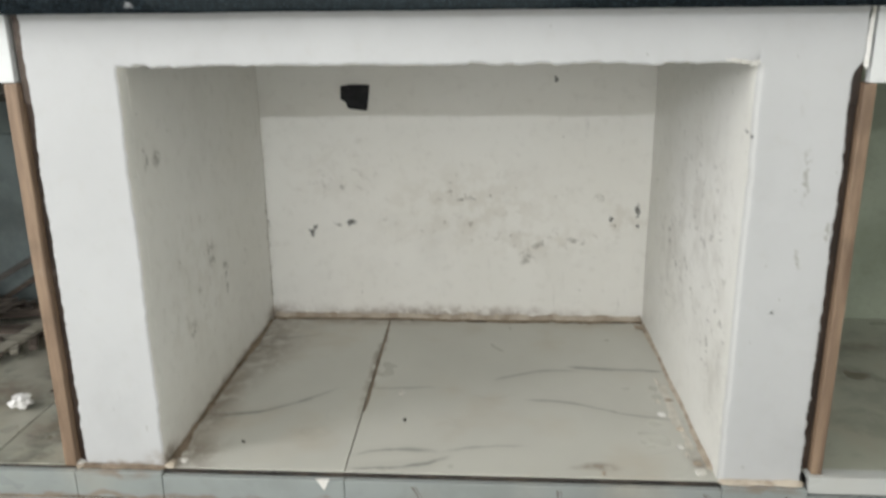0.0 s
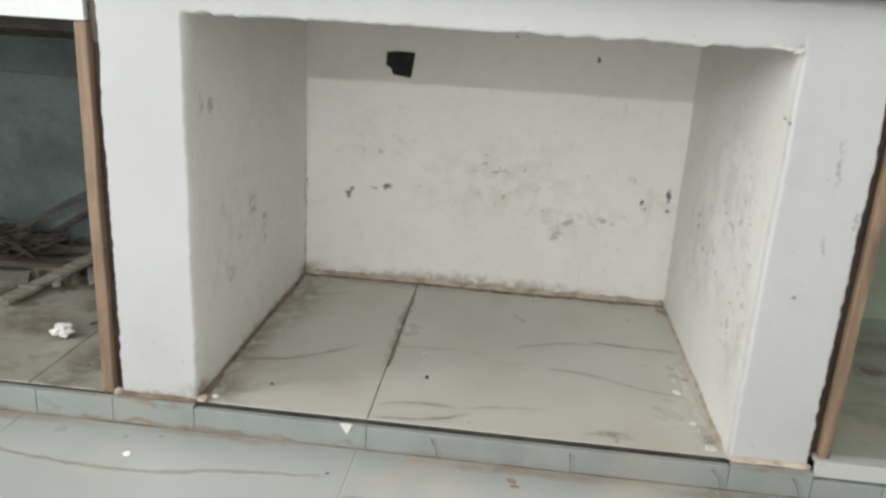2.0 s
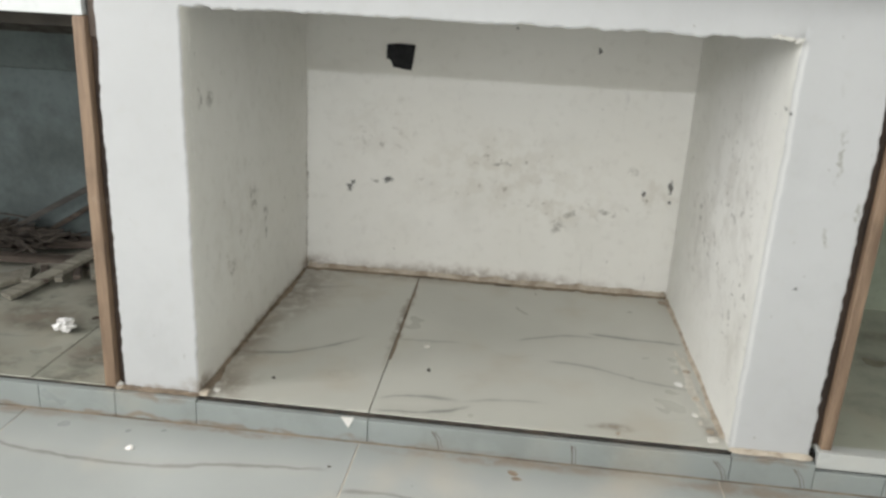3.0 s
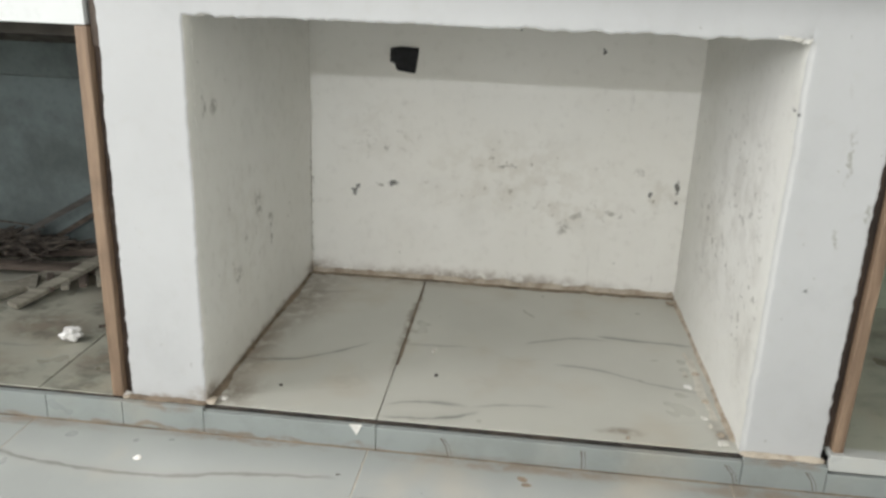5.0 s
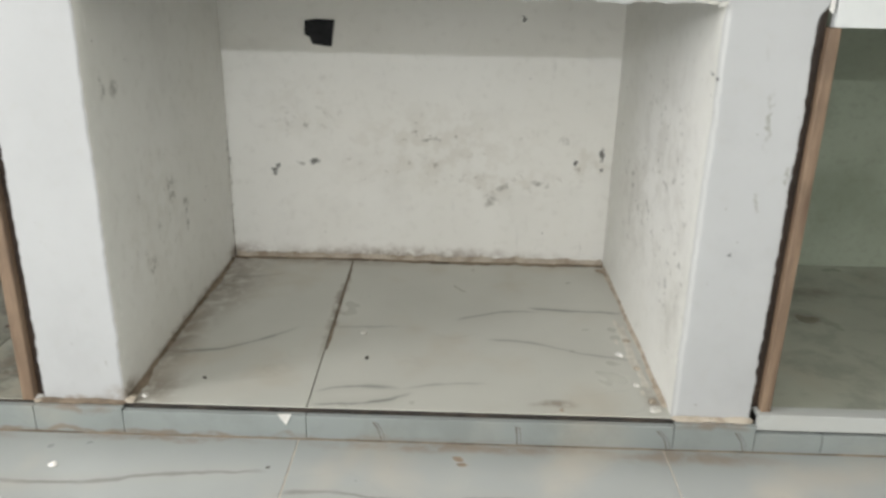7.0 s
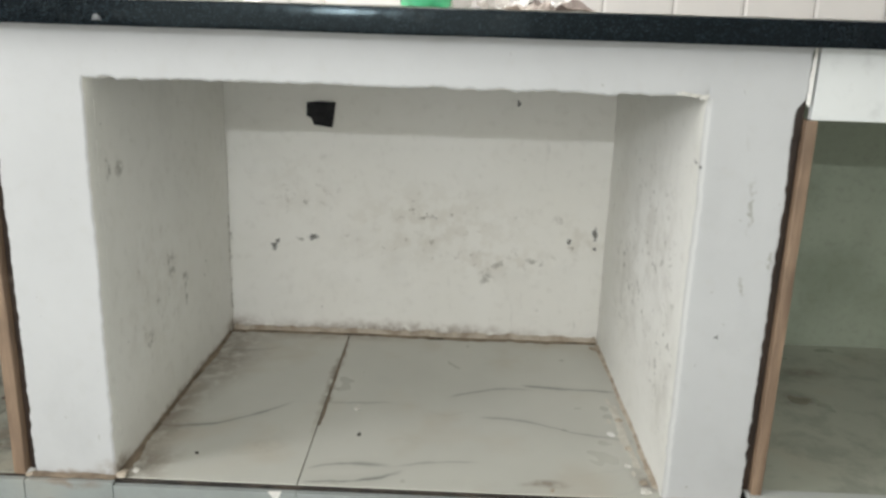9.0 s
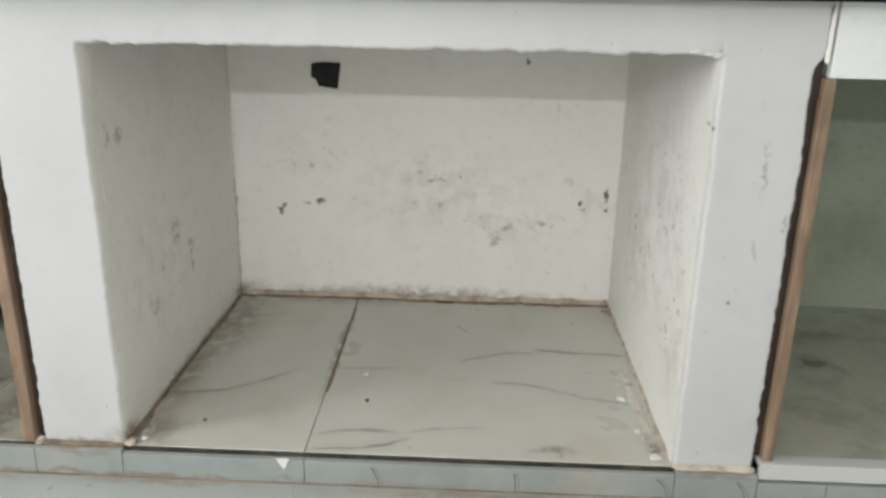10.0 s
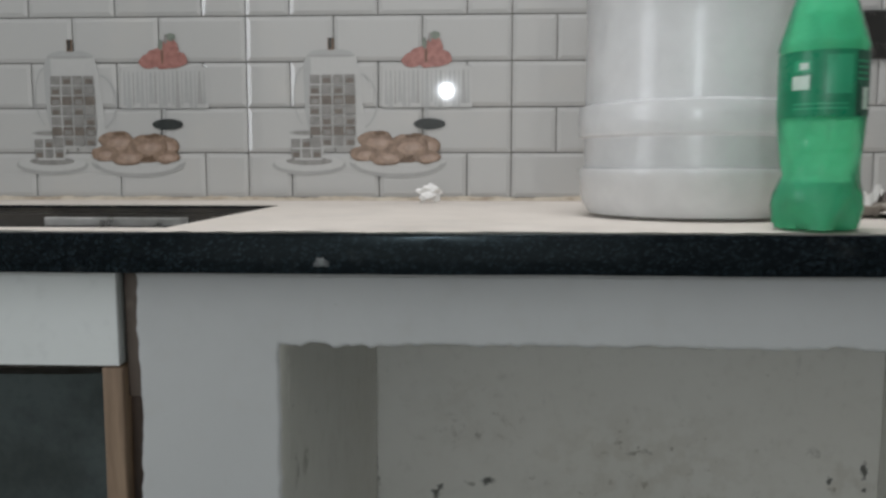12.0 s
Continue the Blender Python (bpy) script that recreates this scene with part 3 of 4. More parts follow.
tagged(part("wall_north_upper", one_box(-2.4, 2.6, TILED + 0.002, 0.8, 1.4, 2.7), ROOM_PAINT), "plain painted wall above the tiles", "wall", kind="structure")


def pier_edge(edge_x, sign, full):
    """Chipped outer border of a pier."""
    def shift(p):
        if abs(p.x - edge_x) > 0.02 or p.y > 0.06:
            return Vector((0, 0, 0))
        amount = full * min(1.0, (0.06 - p.y) / 0.04)
        k = 0.6 * noise.noise(Vector((0, 1.3, p.z * 14))) + 0.7 * noise.noise(Vector((4, 0, p.z * 70))) + 0.5 * noise.noise(Vector((4, 3, p.z * 170)))
        return Vector((sign * amount * k, 0, 0))
    return shift


def left_ragged(p):
    s = pier_edge(-0.549, 1, 0.0035)(p)
    return s + pier_edge(-0.415, 1, 0.0026)(p)


def right_ragged(p):
    s = pier_edge(0.602, -1, 0.004)(p)
    if p.x > 0.58 and p.z > 0.665:
        s.x += 0.012 * min(1.0, (p.z - 0.665) / 0.012)
    return s + pier_edge(0.476, -1, 0.0022)(p)


def lintel_ragged(p):
    if p.z > 0.695 or p.y > 0.03 or not -0.42 < p.x < 0.48:
        return Vector((0, 0, 0))
    k = 0.5 * noise.noise(Vector((p.x * 17, 2, 0))) + 0.45 * noise.noise(Vector((p.x * 46, 7, 0))) + 0.4 * noise.noise(Vector((p.x * 120, 9, 0)))
    k -= 0.9 * max(0.0, noise.noise(Vector((p.x * 70, 21, 0))) - 0.22)
    k += 0.5 * max(0.0, noise.noise(Vector((p.x * 33, 31, 0))) - 0.3)
    return Vector((0, -0.0022 * abs(k), 0.0065 * k))


HOLE = (-0.415, 0.476, 0.677)


def front_frame():
    """The plastered front round the niche: two piers and the band above, one skin."""
    bm = bmesh.new()
    x0, x1, z0, z1 = -0.549, 0.602, PLAT - 0.03, UNDER - 0.002

    def rule(marks, step):
        out = [marks[0]]
        for a, b in zip(marks, marks[1:]):
            n = max(1, round((b - a) / step))
            out += [a + (b - a) * (i + 1) / n for i in range(n)]
        return out

    bend = [HOLE[1] + d for d in (0.0, 0.0008, 0.002, 0.004, 0.0065, 0.009)]
    xs = rule([x0, HOLE[0], *bend, x1], 0.0045)
    zs = rule([z0, HOLE[2], z1], 0.007)
    verts = {}

    def v(i, j):
        if (i, j) not in verts:
            verts[i, j] = bm.verts.new((xs[i], 0.0, zs[j]))
        return verts[i, j]

    for i in range(len(xs) - 1):
        for j in range(len(zs) - 1):
            mx, mz = (xs[i] + xs[i + 1]) / 2, (zs[j] + zs[j + 1]) / 2
            if HOLE[0] < mx < HOLE[1] and mz < HOLE[2]:
                continue
            bm.faces.new((v(i, j), v(i + 1, j), v(i + 1, j + 1), v(i, j + 1)))
    made = bmesh.ops.extrude_face_region(bm, geom=bm.faces[:])
    bmesh.ops.translate(bm, verts=[g for g in made["geom"] if isinstance(g, bmesh.types.BMVert)], vec=(0, 0.03, 0))
    bmesh.ops.recalc_face_normals(bm, faces=bm.faces[:])
    rims = [e for e in bm.edges if e.calc_face_angle(0) > 1.0 and all(w.co.y < 0.001 for w in e.verts) and not all(abs(w.co.x - HOLE[1]) < 1e-4 and w.co.z < HOLE[2] + 0.001 for w in e.verts)]
    bmesh.ops.bevel(bm, geom=rims, offset=0.004, segments=3, profile=0.5, affect="EDGES")
    # niche-side faces take the brightened tone, the rounded east edge the in-between one
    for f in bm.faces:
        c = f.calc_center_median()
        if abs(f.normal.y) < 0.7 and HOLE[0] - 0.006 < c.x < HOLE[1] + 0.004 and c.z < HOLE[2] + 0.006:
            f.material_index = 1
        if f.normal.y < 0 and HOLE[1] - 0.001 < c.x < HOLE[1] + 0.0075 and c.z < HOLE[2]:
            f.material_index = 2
    for w in bm.verts:
        p = w.co.copy()
        if p.y < 0.02 and HOLE[1] - 0.001 < p.x < HOLE[1] + 0.009 and p.z < HOLE[2] + 0.02:
            d = 0.009 - max(0.0, p.x - HOLE[1])
            p.y += (0.009 - math.sqrt(max(0.0, 0.009 ** 2 - d ** 2))) * min(1.0, (HOLE[2] + 0.02 - p.z) / 0.04)
        w.co = p + wobble(p, 9, 3) * 0.0013 + wobble(p, 31, 7) * 0.0006 + left_ragged(p) + right_ragged(p) + lintel_ragged(p)
    return bm


tagged(part("wall_front", front_frame(), [FRONT_DIMMED, PLASTER, EDGE_BLEND], smooth=True), "white plastered masonry front round the niche, rough chipped edges", "wall", kind="structure")
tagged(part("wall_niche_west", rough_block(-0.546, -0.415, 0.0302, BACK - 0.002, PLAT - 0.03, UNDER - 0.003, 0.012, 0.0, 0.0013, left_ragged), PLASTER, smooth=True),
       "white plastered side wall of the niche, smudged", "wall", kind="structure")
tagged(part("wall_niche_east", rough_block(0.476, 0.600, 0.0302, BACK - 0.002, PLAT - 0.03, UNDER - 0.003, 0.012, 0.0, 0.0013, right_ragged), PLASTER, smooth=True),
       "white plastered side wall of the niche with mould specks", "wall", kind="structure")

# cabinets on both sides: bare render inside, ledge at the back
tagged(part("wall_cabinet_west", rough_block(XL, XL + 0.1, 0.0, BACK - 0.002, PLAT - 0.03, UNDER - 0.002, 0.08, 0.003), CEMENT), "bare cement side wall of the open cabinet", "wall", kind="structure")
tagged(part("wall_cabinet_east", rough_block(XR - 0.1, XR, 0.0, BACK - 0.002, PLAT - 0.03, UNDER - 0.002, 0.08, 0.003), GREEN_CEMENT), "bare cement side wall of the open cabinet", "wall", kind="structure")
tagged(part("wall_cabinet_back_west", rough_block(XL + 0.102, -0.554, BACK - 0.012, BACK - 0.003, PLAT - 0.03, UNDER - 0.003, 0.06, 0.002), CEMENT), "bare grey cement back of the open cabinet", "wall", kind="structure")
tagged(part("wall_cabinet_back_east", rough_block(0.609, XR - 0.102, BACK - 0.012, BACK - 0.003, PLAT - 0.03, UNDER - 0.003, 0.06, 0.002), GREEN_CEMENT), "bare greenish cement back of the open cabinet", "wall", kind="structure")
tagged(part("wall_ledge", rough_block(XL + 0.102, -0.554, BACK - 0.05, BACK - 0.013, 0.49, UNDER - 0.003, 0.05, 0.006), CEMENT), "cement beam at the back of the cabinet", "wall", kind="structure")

# the raised platform below the counter
bm = bmesh.new()
box(bm, XL, XR, -0.008, 0.76, FLOOR - 0.1, PLAT - 0.006)
box(bm, XL, 0.48, -0.0083, -0.0003, PLAT - 0.0062, PLAT - 0.0015)
platform = tagged(part("platform", bm, GROUT), "low masonry platform below the counter, faced with tiles", "plinth", kind="structure")

# ---- timber frames and boards of the cabinets ----


def jamb(x0, x1, post0, post1, z0, z1, label, head_mat):
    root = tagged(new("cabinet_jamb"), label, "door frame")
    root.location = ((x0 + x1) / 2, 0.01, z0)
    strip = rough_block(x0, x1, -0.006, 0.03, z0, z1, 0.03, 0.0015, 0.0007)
    # added filler closes the gap; its near-black colour stands for the shade there
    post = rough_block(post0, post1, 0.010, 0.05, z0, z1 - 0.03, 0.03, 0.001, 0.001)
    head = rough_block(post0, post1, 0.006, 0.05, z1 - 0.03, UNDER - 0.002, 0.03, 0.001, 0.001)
    for name, bm, m in (("front_strip", strip, JAMB), ("gap_filler", post, GAP_SHADE), ("head_post", head, head_mat)):
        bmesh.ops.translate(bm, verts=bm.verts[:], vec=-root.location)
        part(name, bm, m, root, "" if name == "front_strip" else "dark timber fill behind the strip, gap shade in its colour", True)
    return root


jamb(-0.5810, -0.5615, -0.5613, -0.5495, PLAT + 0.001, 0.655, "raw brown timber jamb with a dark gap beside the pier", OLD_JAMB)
jamb(0.6145, 0.6305, 0.6025, 0.6143, CAB_R + 0.001, 0.649, "raw brown timber jamb standing on the tiled sill", GAP_SHADE)


def board(x0, x1, z0, label):
    ob = part("fascia_board", one_box(x0, x1, -0.003, 0.014, z0, UNDER - 0.002, bevel=0.001), LAMINATE)
    return tagged(ob, label, "board")


board(XL, -0.5655, 0.656, "white laminated board below the counter edge")
board(0.6215, XR, 0.650, "white laminated board below the counter edge, puttied joint")
tagged(part("putty_joint", bead(((0.6165, -0.001, 0.668), (0.6175, -0.001, 0.752)), 0.006, 0.003, 3.0, 0.004, (0, -1, 0), (-1, 0, 0)), PUTTY), "smeared white putty between pier and board", "putty", kind="structure")

# ---- counter slab ----
SINK = (-1.28, -0.53, 0.03, 0.46)


def counter():
    root = tagged(new("countertop"), "black granite countertop, its top grey with cement dust", "countertop")
    root.location = (0, -0.04, UNDER)
    x0, x1, y0, y1 = SINK
    top = bmesh.new()
    for dims in ((XL, x0, -0.04, TILED), (x1, XR, -0.04, TILED), (x0, x1, -0.04, y0), (x0, x1, y1, TILED)):
        box(top, *dims, UNDER, TOP)
    bmesh.ops.remove_doubles(top, verts=top.verts[:], dist=0.0002)
    inner = [f for f in top.faces if abs(f.normal.x) > 0.9 and x0 - 0.001 < f.calc_center_median().x < x1 + 0.001 and not (y0 < f.calc_center_median().y < y1)]
    bmesh.ops.delete(top, geom=inner, context="FACES")
    for f in top.faces:
        f.material_index = 1 if f.normal.z > 0.9 else 0
    bmesh.ops.translate(top, verts=top.verts[:], vec=-root.location)
    part("slab", top, [STONE_EDGE, STONE_TOP], root)
    # doubled front edge, rounded and nicked
    def nick(p):
        k = noise.noise(Vector((p.x * 21, 5, p.z * 30)))
        return Vector((0, 0.0025 * max(0.0, k - 0.3), 0))
    edge = rough_block(XL, XR, -0.046, -0.0402, UNDER - 0.006, TOP + 0.0012, 0.03, 0.0025, 0.0004, nick)
    bmesh.ops.translate(edge, verts=edge.verts[:], vec=-root.location)
    part("front_edge", edge, STONE_EDGE, root, "polished black speckled front edge", True)
    grit = bead(((XL, -0.0435, TOP + 0.001), (XR, -0.0435, TOP + 0.001)), 0.009, 0.0022, 5.0, 0.006)
    bmesh.ops.translate(grit, verts=grit.verts[:], vec=-root.location)
    part("dust_line", grit, PUTTY, root, "line of pale cement dust")
    return root


counter()


def sink():
    x0, x1, y0, y1 = SINK
    root = tagged(new("kitchen_sink"), "dusty stainless steel sink set into the granite", "sink")
    root.location = ((x0 + x1) / 2, (y0 + y1) / 2, TOP - 0.17)
    bm = bmesh.new()
    rings = []
    for inset, z in ((0.0, TOP - 0.004), (0.006, TOP - 0.010), (0.03, TOP - 0.011), (0.034, TOP - 0.02), (0.045, TOP - 0.15), (0.075, TOP - 0.165)):
        ring = []
        for cx, cy, a0 in ((x1, y1, 0), (x0, y1, 90), (x0, y0, 180), (x1, y0, 270)):
            rad = 0.02 + inset * 0.6
            sx, sy = (-1 if cx == x1 else 1), (-1 if cy == y1 else 1)
            ox, oy = cx + sx * (inset + rad), cy + sy * (inset + rad)
            if inset == 0.0:
                ox, oy = cx + sx * 0.004, cy + sy * 0.004
                rad = 0.003
            for k in range(5):
                a = radians(a0 + 22.5 * k)
                ring.append(bm.verts.new(Vector((ox + rad * math.cos(a), oy + rad * math.sin(a), z)) - root.location))
        rings.append(ring)
    for a, b in zip(rings, rings[1:]):
        for k in range(20):
            bm.faces.new((a[k], a[(k + 1) % 20], b[(k + 1) % 20], b[k]))
    bm.faces.new(rings[-1])
    bmesh.ops.recalc_face_normals(bm, faces=bm.faces[:])
    part("bowl", bm, STEEL_SHADED, root)
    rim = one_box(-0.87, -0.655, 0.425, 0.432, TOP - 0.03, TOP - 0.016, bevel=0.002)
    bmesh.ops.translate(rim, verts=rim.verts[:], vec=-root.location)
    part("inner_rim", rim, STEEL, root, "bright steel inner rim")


sink()

smear = lump(1.0, 9.3, (0.005, 0.0008, 0.004), 3, 0.9)
bmesh.ops.translate(smear, verts=smear.verts[:], vec=(-0.366, -0.0466, 0.7555))
tagged(part("putty_smear", smear, GREY_PUTTY), "greyish smear of putty on the granite edge", "putty")

# ---- small fittings and dirt under the counter ----
bm = bmesh.new()
outline = [(-0.2245, 0.5905), (-0.2, 0.594), (-0.159, 0.5925), (-0.163, 0.5625), (-0.167, 0.5355), (-0.188, 0.538), (-0.209, 0.541), (-0.215, 0.5565), (-0.2255, 0.5605)]
face = bm.faces.new([bm.verts.new((x, BACK - 0.006, z)) for x, z in outline])
made = bmesh.ops.extrude_face_region(bm, geom=[face])
bmesh.ops.translate(bm, verts=[v for v in made["geom"] if isinstance(v, bmesh.types.BMVert)], vec=(0, 0.008, 0))
bmesh.ops.recalc_face_normals(bm, faces=bm.faces[:])
bmesh.ops.bevel(bm, geom=bm.edges[:], offset=0.0012, segments=1, affect="EDGES")
tagged(part("outlet_cover", bm, BLACK), "ragged black cover taped over an outlet in the wall", "outlet cover")

DIRT = "run of brown mortar and dirt along the tiles"
for a, b, w, h, m, side in (
        ((-0.415, BACK - 0.002, PLAT), (0.476, BACK - 0.002, PLAT), 0.012, 0.015, PALE_MORTAR, (0, -1, 0)),
        ((-0.416, BACK - 0.004, PLAT), (0.476, BACK - 0.004, PLAT), 0.024, 0.003, RED_DIRT, (0, -1, 0)),
        ((-0.4155, 0.01, PLAT), (-0.4155, BACK - 0.02, PLAT), 0.012, 0.006, RED_DIRT, (1, 0, 0)),
        ((-0.4155, 0.004, PLAT), (-0.4155, 0.10, PLAT), 0.022, 0.002, RED_DIRT, (1, 0, 0)),
        ((0.4765, 0.03, PLAT), (0.4765, BACK - 0.02, PLAT), 0.010, 0.006, PALE_MORTAR, (-1, 0, 0)),
        ((-0.555, -0.001, PLAT), (-0.412, -0.001, PLAT), 0.009, 0.006, RED_DIRT, (0, -1, 0)),
        ((0.474, -0.001, PLAT), (0.607, -0.001, PLAT), 0.013, 0.006, PALE_MORTAR, (0, -1, 0)),
        ((XL, -0.0205, FLOOR), (XR, -0.0205, FLOOR), 0.003, 0.0015, RED_DIRT, (0, -1, 0)),
        ((-0.1195, 0.20, PLAT), (-0.1275, BACK - 0.02, PLAT), 0.006, 0.0012, RED_DIRT, (1, 0, 0)),
        ((-1.3, TILED - 0.001, TOP), (1.9, TILED - 0.001, TOP), 0.012, 0.008, PALE_MORTAR, (0, -1, 0))):
    tagged(part("mortar_line", bead((a, b), w, h, a[0] * 7 + a[1] * 3, 0.006, (0, 0, 1), side), m, smooth=True), DIRT, "mortar", kind="stuff")


def crumb(name, at, radius, seed, mat, label, category, squash=(1, 1, 0.5), turn=0.0, sub=2, amp=0.45):
    ob = part(name, lump(radius, seed, squash, sub, amp), mat)
    ob.matrix_world = pose(*at, 0, 0, turn)
    return tagged(ob, label, category)


CH = "small white chip of plaster on the tiles"
for i, (x, y, z, r, m) in enumerate((
        (-0.405, 0.004, PLAT, 0.010, PALE_MORTAR), (-0.39, 0.02, PLAT, 0.006, PUTTY), (0.455, 0.045, PLAT, 0.006, PALE_MORTAR),
        (0.455, 0.02, PLAT, 0.008, PUTTY), (0.44, 0.10, PLAT, 0.006, PUTTY), (0.43, 0.21, PLAT, 0.007, PUTTY), (0.452, 0.16, PLAT, 0.006, PALE_MORTAR),
        (0.455, 0.27, PLAT, 0.006, PALE_MORTAR), (-0.055, 0.275, PLAT, 0.006, PUTTY), (-0.487, -0.111, FLOOR, 0.006, PUTTY), (0.46, 0.63, PLAT, 0.009, PALE_MORTAR),
        (-0.562, 0.005, PLAT, 0.008, PUTTY), (-0.556, -0.005, PLAT, 0.006, PALE_MORTAR), (0.30, 0.012, PLAT, 0.004, PALE_MORTAR))):
    crumb("plaster_chip", (x, y, z - 0.001), r, i * 3.7, m, CH if m is PUTTY else "small crumb of dry mortar on the tiles", "debris", (1.0, 1.2, 0.45), i * 41)
for (x0, y0), (x1, y1), w, seed in (((0.461, 0.335), (0.459, 0.205), 0.019, 2.3), ((0.458, 0.215), (0.462, 0.095), 0.017, 6.1)):
    run = bead(((x0, y0, PLAT), (x1, y1, PLAT)), w, 0.0016, seed, 0.004, (0, 0, 1), (-1, 0, 0))
    tagged(part("paint_smear", run, PALE_PAINT, smooth=True), "ragged smear of pale paint on the tiles by the niche wall", "paint smear")
for i, (x, y, w, d) in enumerate(((0.434, 0.262, 0.006, 0.016), (0.447, 0.345, 0.008, 0.03), (0.445, 0.075, 0.006, 0.014))):
    ob = part("paint_flake", lump(1.0, i * 2.9, (w / 2, d / 2, 0.0016), 3, 0.9), PALE_PAINT)
    ob.matrix_world = pose(x, y, PLAT - 0.0004, 0, 0, 14 * math.sin(i * 3.0))
    tagged(ob, "small flat flake of pale paint on the tiles", "paint flake")
for x, z, w, h, tilt, seed in ((0.448, 0.679, 0.032, 0.0045, 6, 1.7), (0.470, 0.676, 0.012, 0.005, -20, 4.1)):
    ob = part("plaster_burr", lump(1.0, seed, (w / 2, 0.0028, h / 2), 3, 0.8), PUTTY)
    ob.matrix_world = pose(x, -0.0035, z - h / 2, 0, tilt, 0)
    tagged(ob, "torn burr of white plaster on the niche edge", "plaster burr")
for i, (x, y, z, r) in enumerate(((-0.038, 0.174, PLAT, 0.0048), (-0.31, 0.085, PLAT, 0.004), (0.131, -0.064, FLOOR, 0.007), (0.138, -0.079, FLOOR, 0.0055), (-0.16, -0.10, FLOOR, 0.003))):
    crumb("dirt_speck", (x, y, z), r, i * 5.1, SPECK if i not in (2, 3) else RED_DIRT, "dark speck of dirt on the tiles", "debris", (0.8, 1.4, 0.12), i * 30)
bm = bmesh.new()
tri = bm.faces.new([bm.verts.new(p) for p in ((-0.160, -0.0225, PLAT - 0.002), (-0.138, -0.0225, PLAT - 0.001), (-0.147, -0.0225, PLAT - 0.021))])
made = bmesh.ops.extrude_face_region(bm, geom=[tri])
bmesh.ops.translate(bm, verts=[v for v in made["geom"] if isinstance(v, bmesh.types.BMVert)], vec=(0, 0.003, 0))
bmesh.ops.recalc_face_normals(bm, faces=bm.faces[:])
tagged(part("putty_drip", bm, PUTTY), "white drip of putty on the kerb tile", "putty")

# ---- scrap in the open cabinet ----


def scrap(name, length, width, thick, m, mat, seed, label):
    ob = part(name, plank(length, width, thick, seed), mat)
    ob.matrix_world = m
    return tagged(ob, label, "scrap wood", "scrap wood in the cabinet")


scrap("scrap_board", 0.30, 0.030, 0.012, pose(-0.922, 0.445, PLAT + 0.030, 6, -8, 70), SCRAP, 1, "weathered pale board lying across the scrap heap")
scrap("scrap_board", 0.42, 0.05, 0.014, pose(-1.0, 0.46, PLAT + 0.012, 0, -2, 64), SCRAP, 2, "weathered grey board lying on the tiles")
scrap("scrap_board", 0.62, 0.045, 0.018, pose(-1.02, 0.60, PLAT + 0.035, 4, -4, 2), SCRAP_DARK, 3, "dark brown board lying along the back wall")
scrap("scrap_board", 0.60, 0.04, 0.014, pose(-1.08, 0.50, PLAT + 0.026, 0, 2, 8), SCRAP_DARK, 4, "dark brown board in the scrap heap")
scrap("scrap_board", 0.30, 0.04, 0.012, pose(-1.10, 0.38, PLAT + 0.010, 0, 0, 22), SCRAP, 5, "weathered grey board lying on the tiles")
scrap("scrap_stick", 0.50, 0.018, 0.014, pose(-0.99, 0.60, PLAT + 0.150, 0, -30, 4), POLE, 6, "grey stick leaning on the scrap heap")
scrap("scrap_stick", 0.46, 0.014, 0.012, pose(-0.95, 0.645, PLAT + 0.128, 0, -32, 2), SCRAP_DARK, 7, "thin dark stick leaning against the back wall")
heap = lump(0.06, 4.4, (1.9, 0.7, 0.28), 5, 0.9, 2.5)
bmesh.ops.translate(heap, verts=heap.verts[:], vec=(-1.16, 0.57, PLAT + 0.03))
rng = random.Random(5)
for i in range(90):
    stick = plank(rng.uniform(0.04, 0.16), rng.uniform(0.003, 0.009), rng.uniform(0.002, 0.005), i * 1.3)
    dx = rng.uniform(-0.16, 0.15)
    m = pose(-1.14 + dx, 0.57 + rng.uniform(-0.06, 0.05), PLAT + 0.045 + rng.uniform(0.0, 0.05) * max(0.2, 1 - abs(dx) * 6), rng.uniform(-25, 25), rng.uniform(-22, 22), rng.uniform(-50, 50))
    bmesh.ops.transform(stick, matrix=m, verts=stick.verts[:])
    grown = bpy.data.meshes.new("stick")
    stick.to_mesh(grown)
    stick.free()
    heap.from_mesh(grown)
    bpy.data.meshes.remove(grown)
tagged(part("rubble", heap, RUBBLE), "heap of dark splinters and dirt on the scrap boards", "rubble", kind="stuff")
for i in range(7):
    scrap("wood_batten", 0.10, 0.016, 0.010, pose(-0.985 + i * 0.030, 0.405 + i * 0.017, PLAT + 0.022, 0, 0, 118 + 4 * math.sin(i * 2.1)), SCRAP_DARK if i % 2 else SCRAP, 20 + i, "short dark batten between the scrap boards")
crumb("crumpled_paper", (-0.765, 0.182, PLAT), 0.0165, 2.2, PAPER, "crumpled white paper ball on the dusty tiles", "paper", (1.1, 1.0, 0.8), 20, 3, 0.6)
crumb("plaster_chip", (-0.735, 0.33, PLAT), 0.008, 8.2, PALE_MORTAR, "small crumb of dry mortar on the tiles", "debris")
scrap("wood_splinter", 0.07, 0.006, 0.004, pose(-0.722, 0.275, PLAT + 0.003, 0, 0, 38), SCRAP_DARK, 9, "thin dark splinter on the tiles")

# ---- things on the counter ----


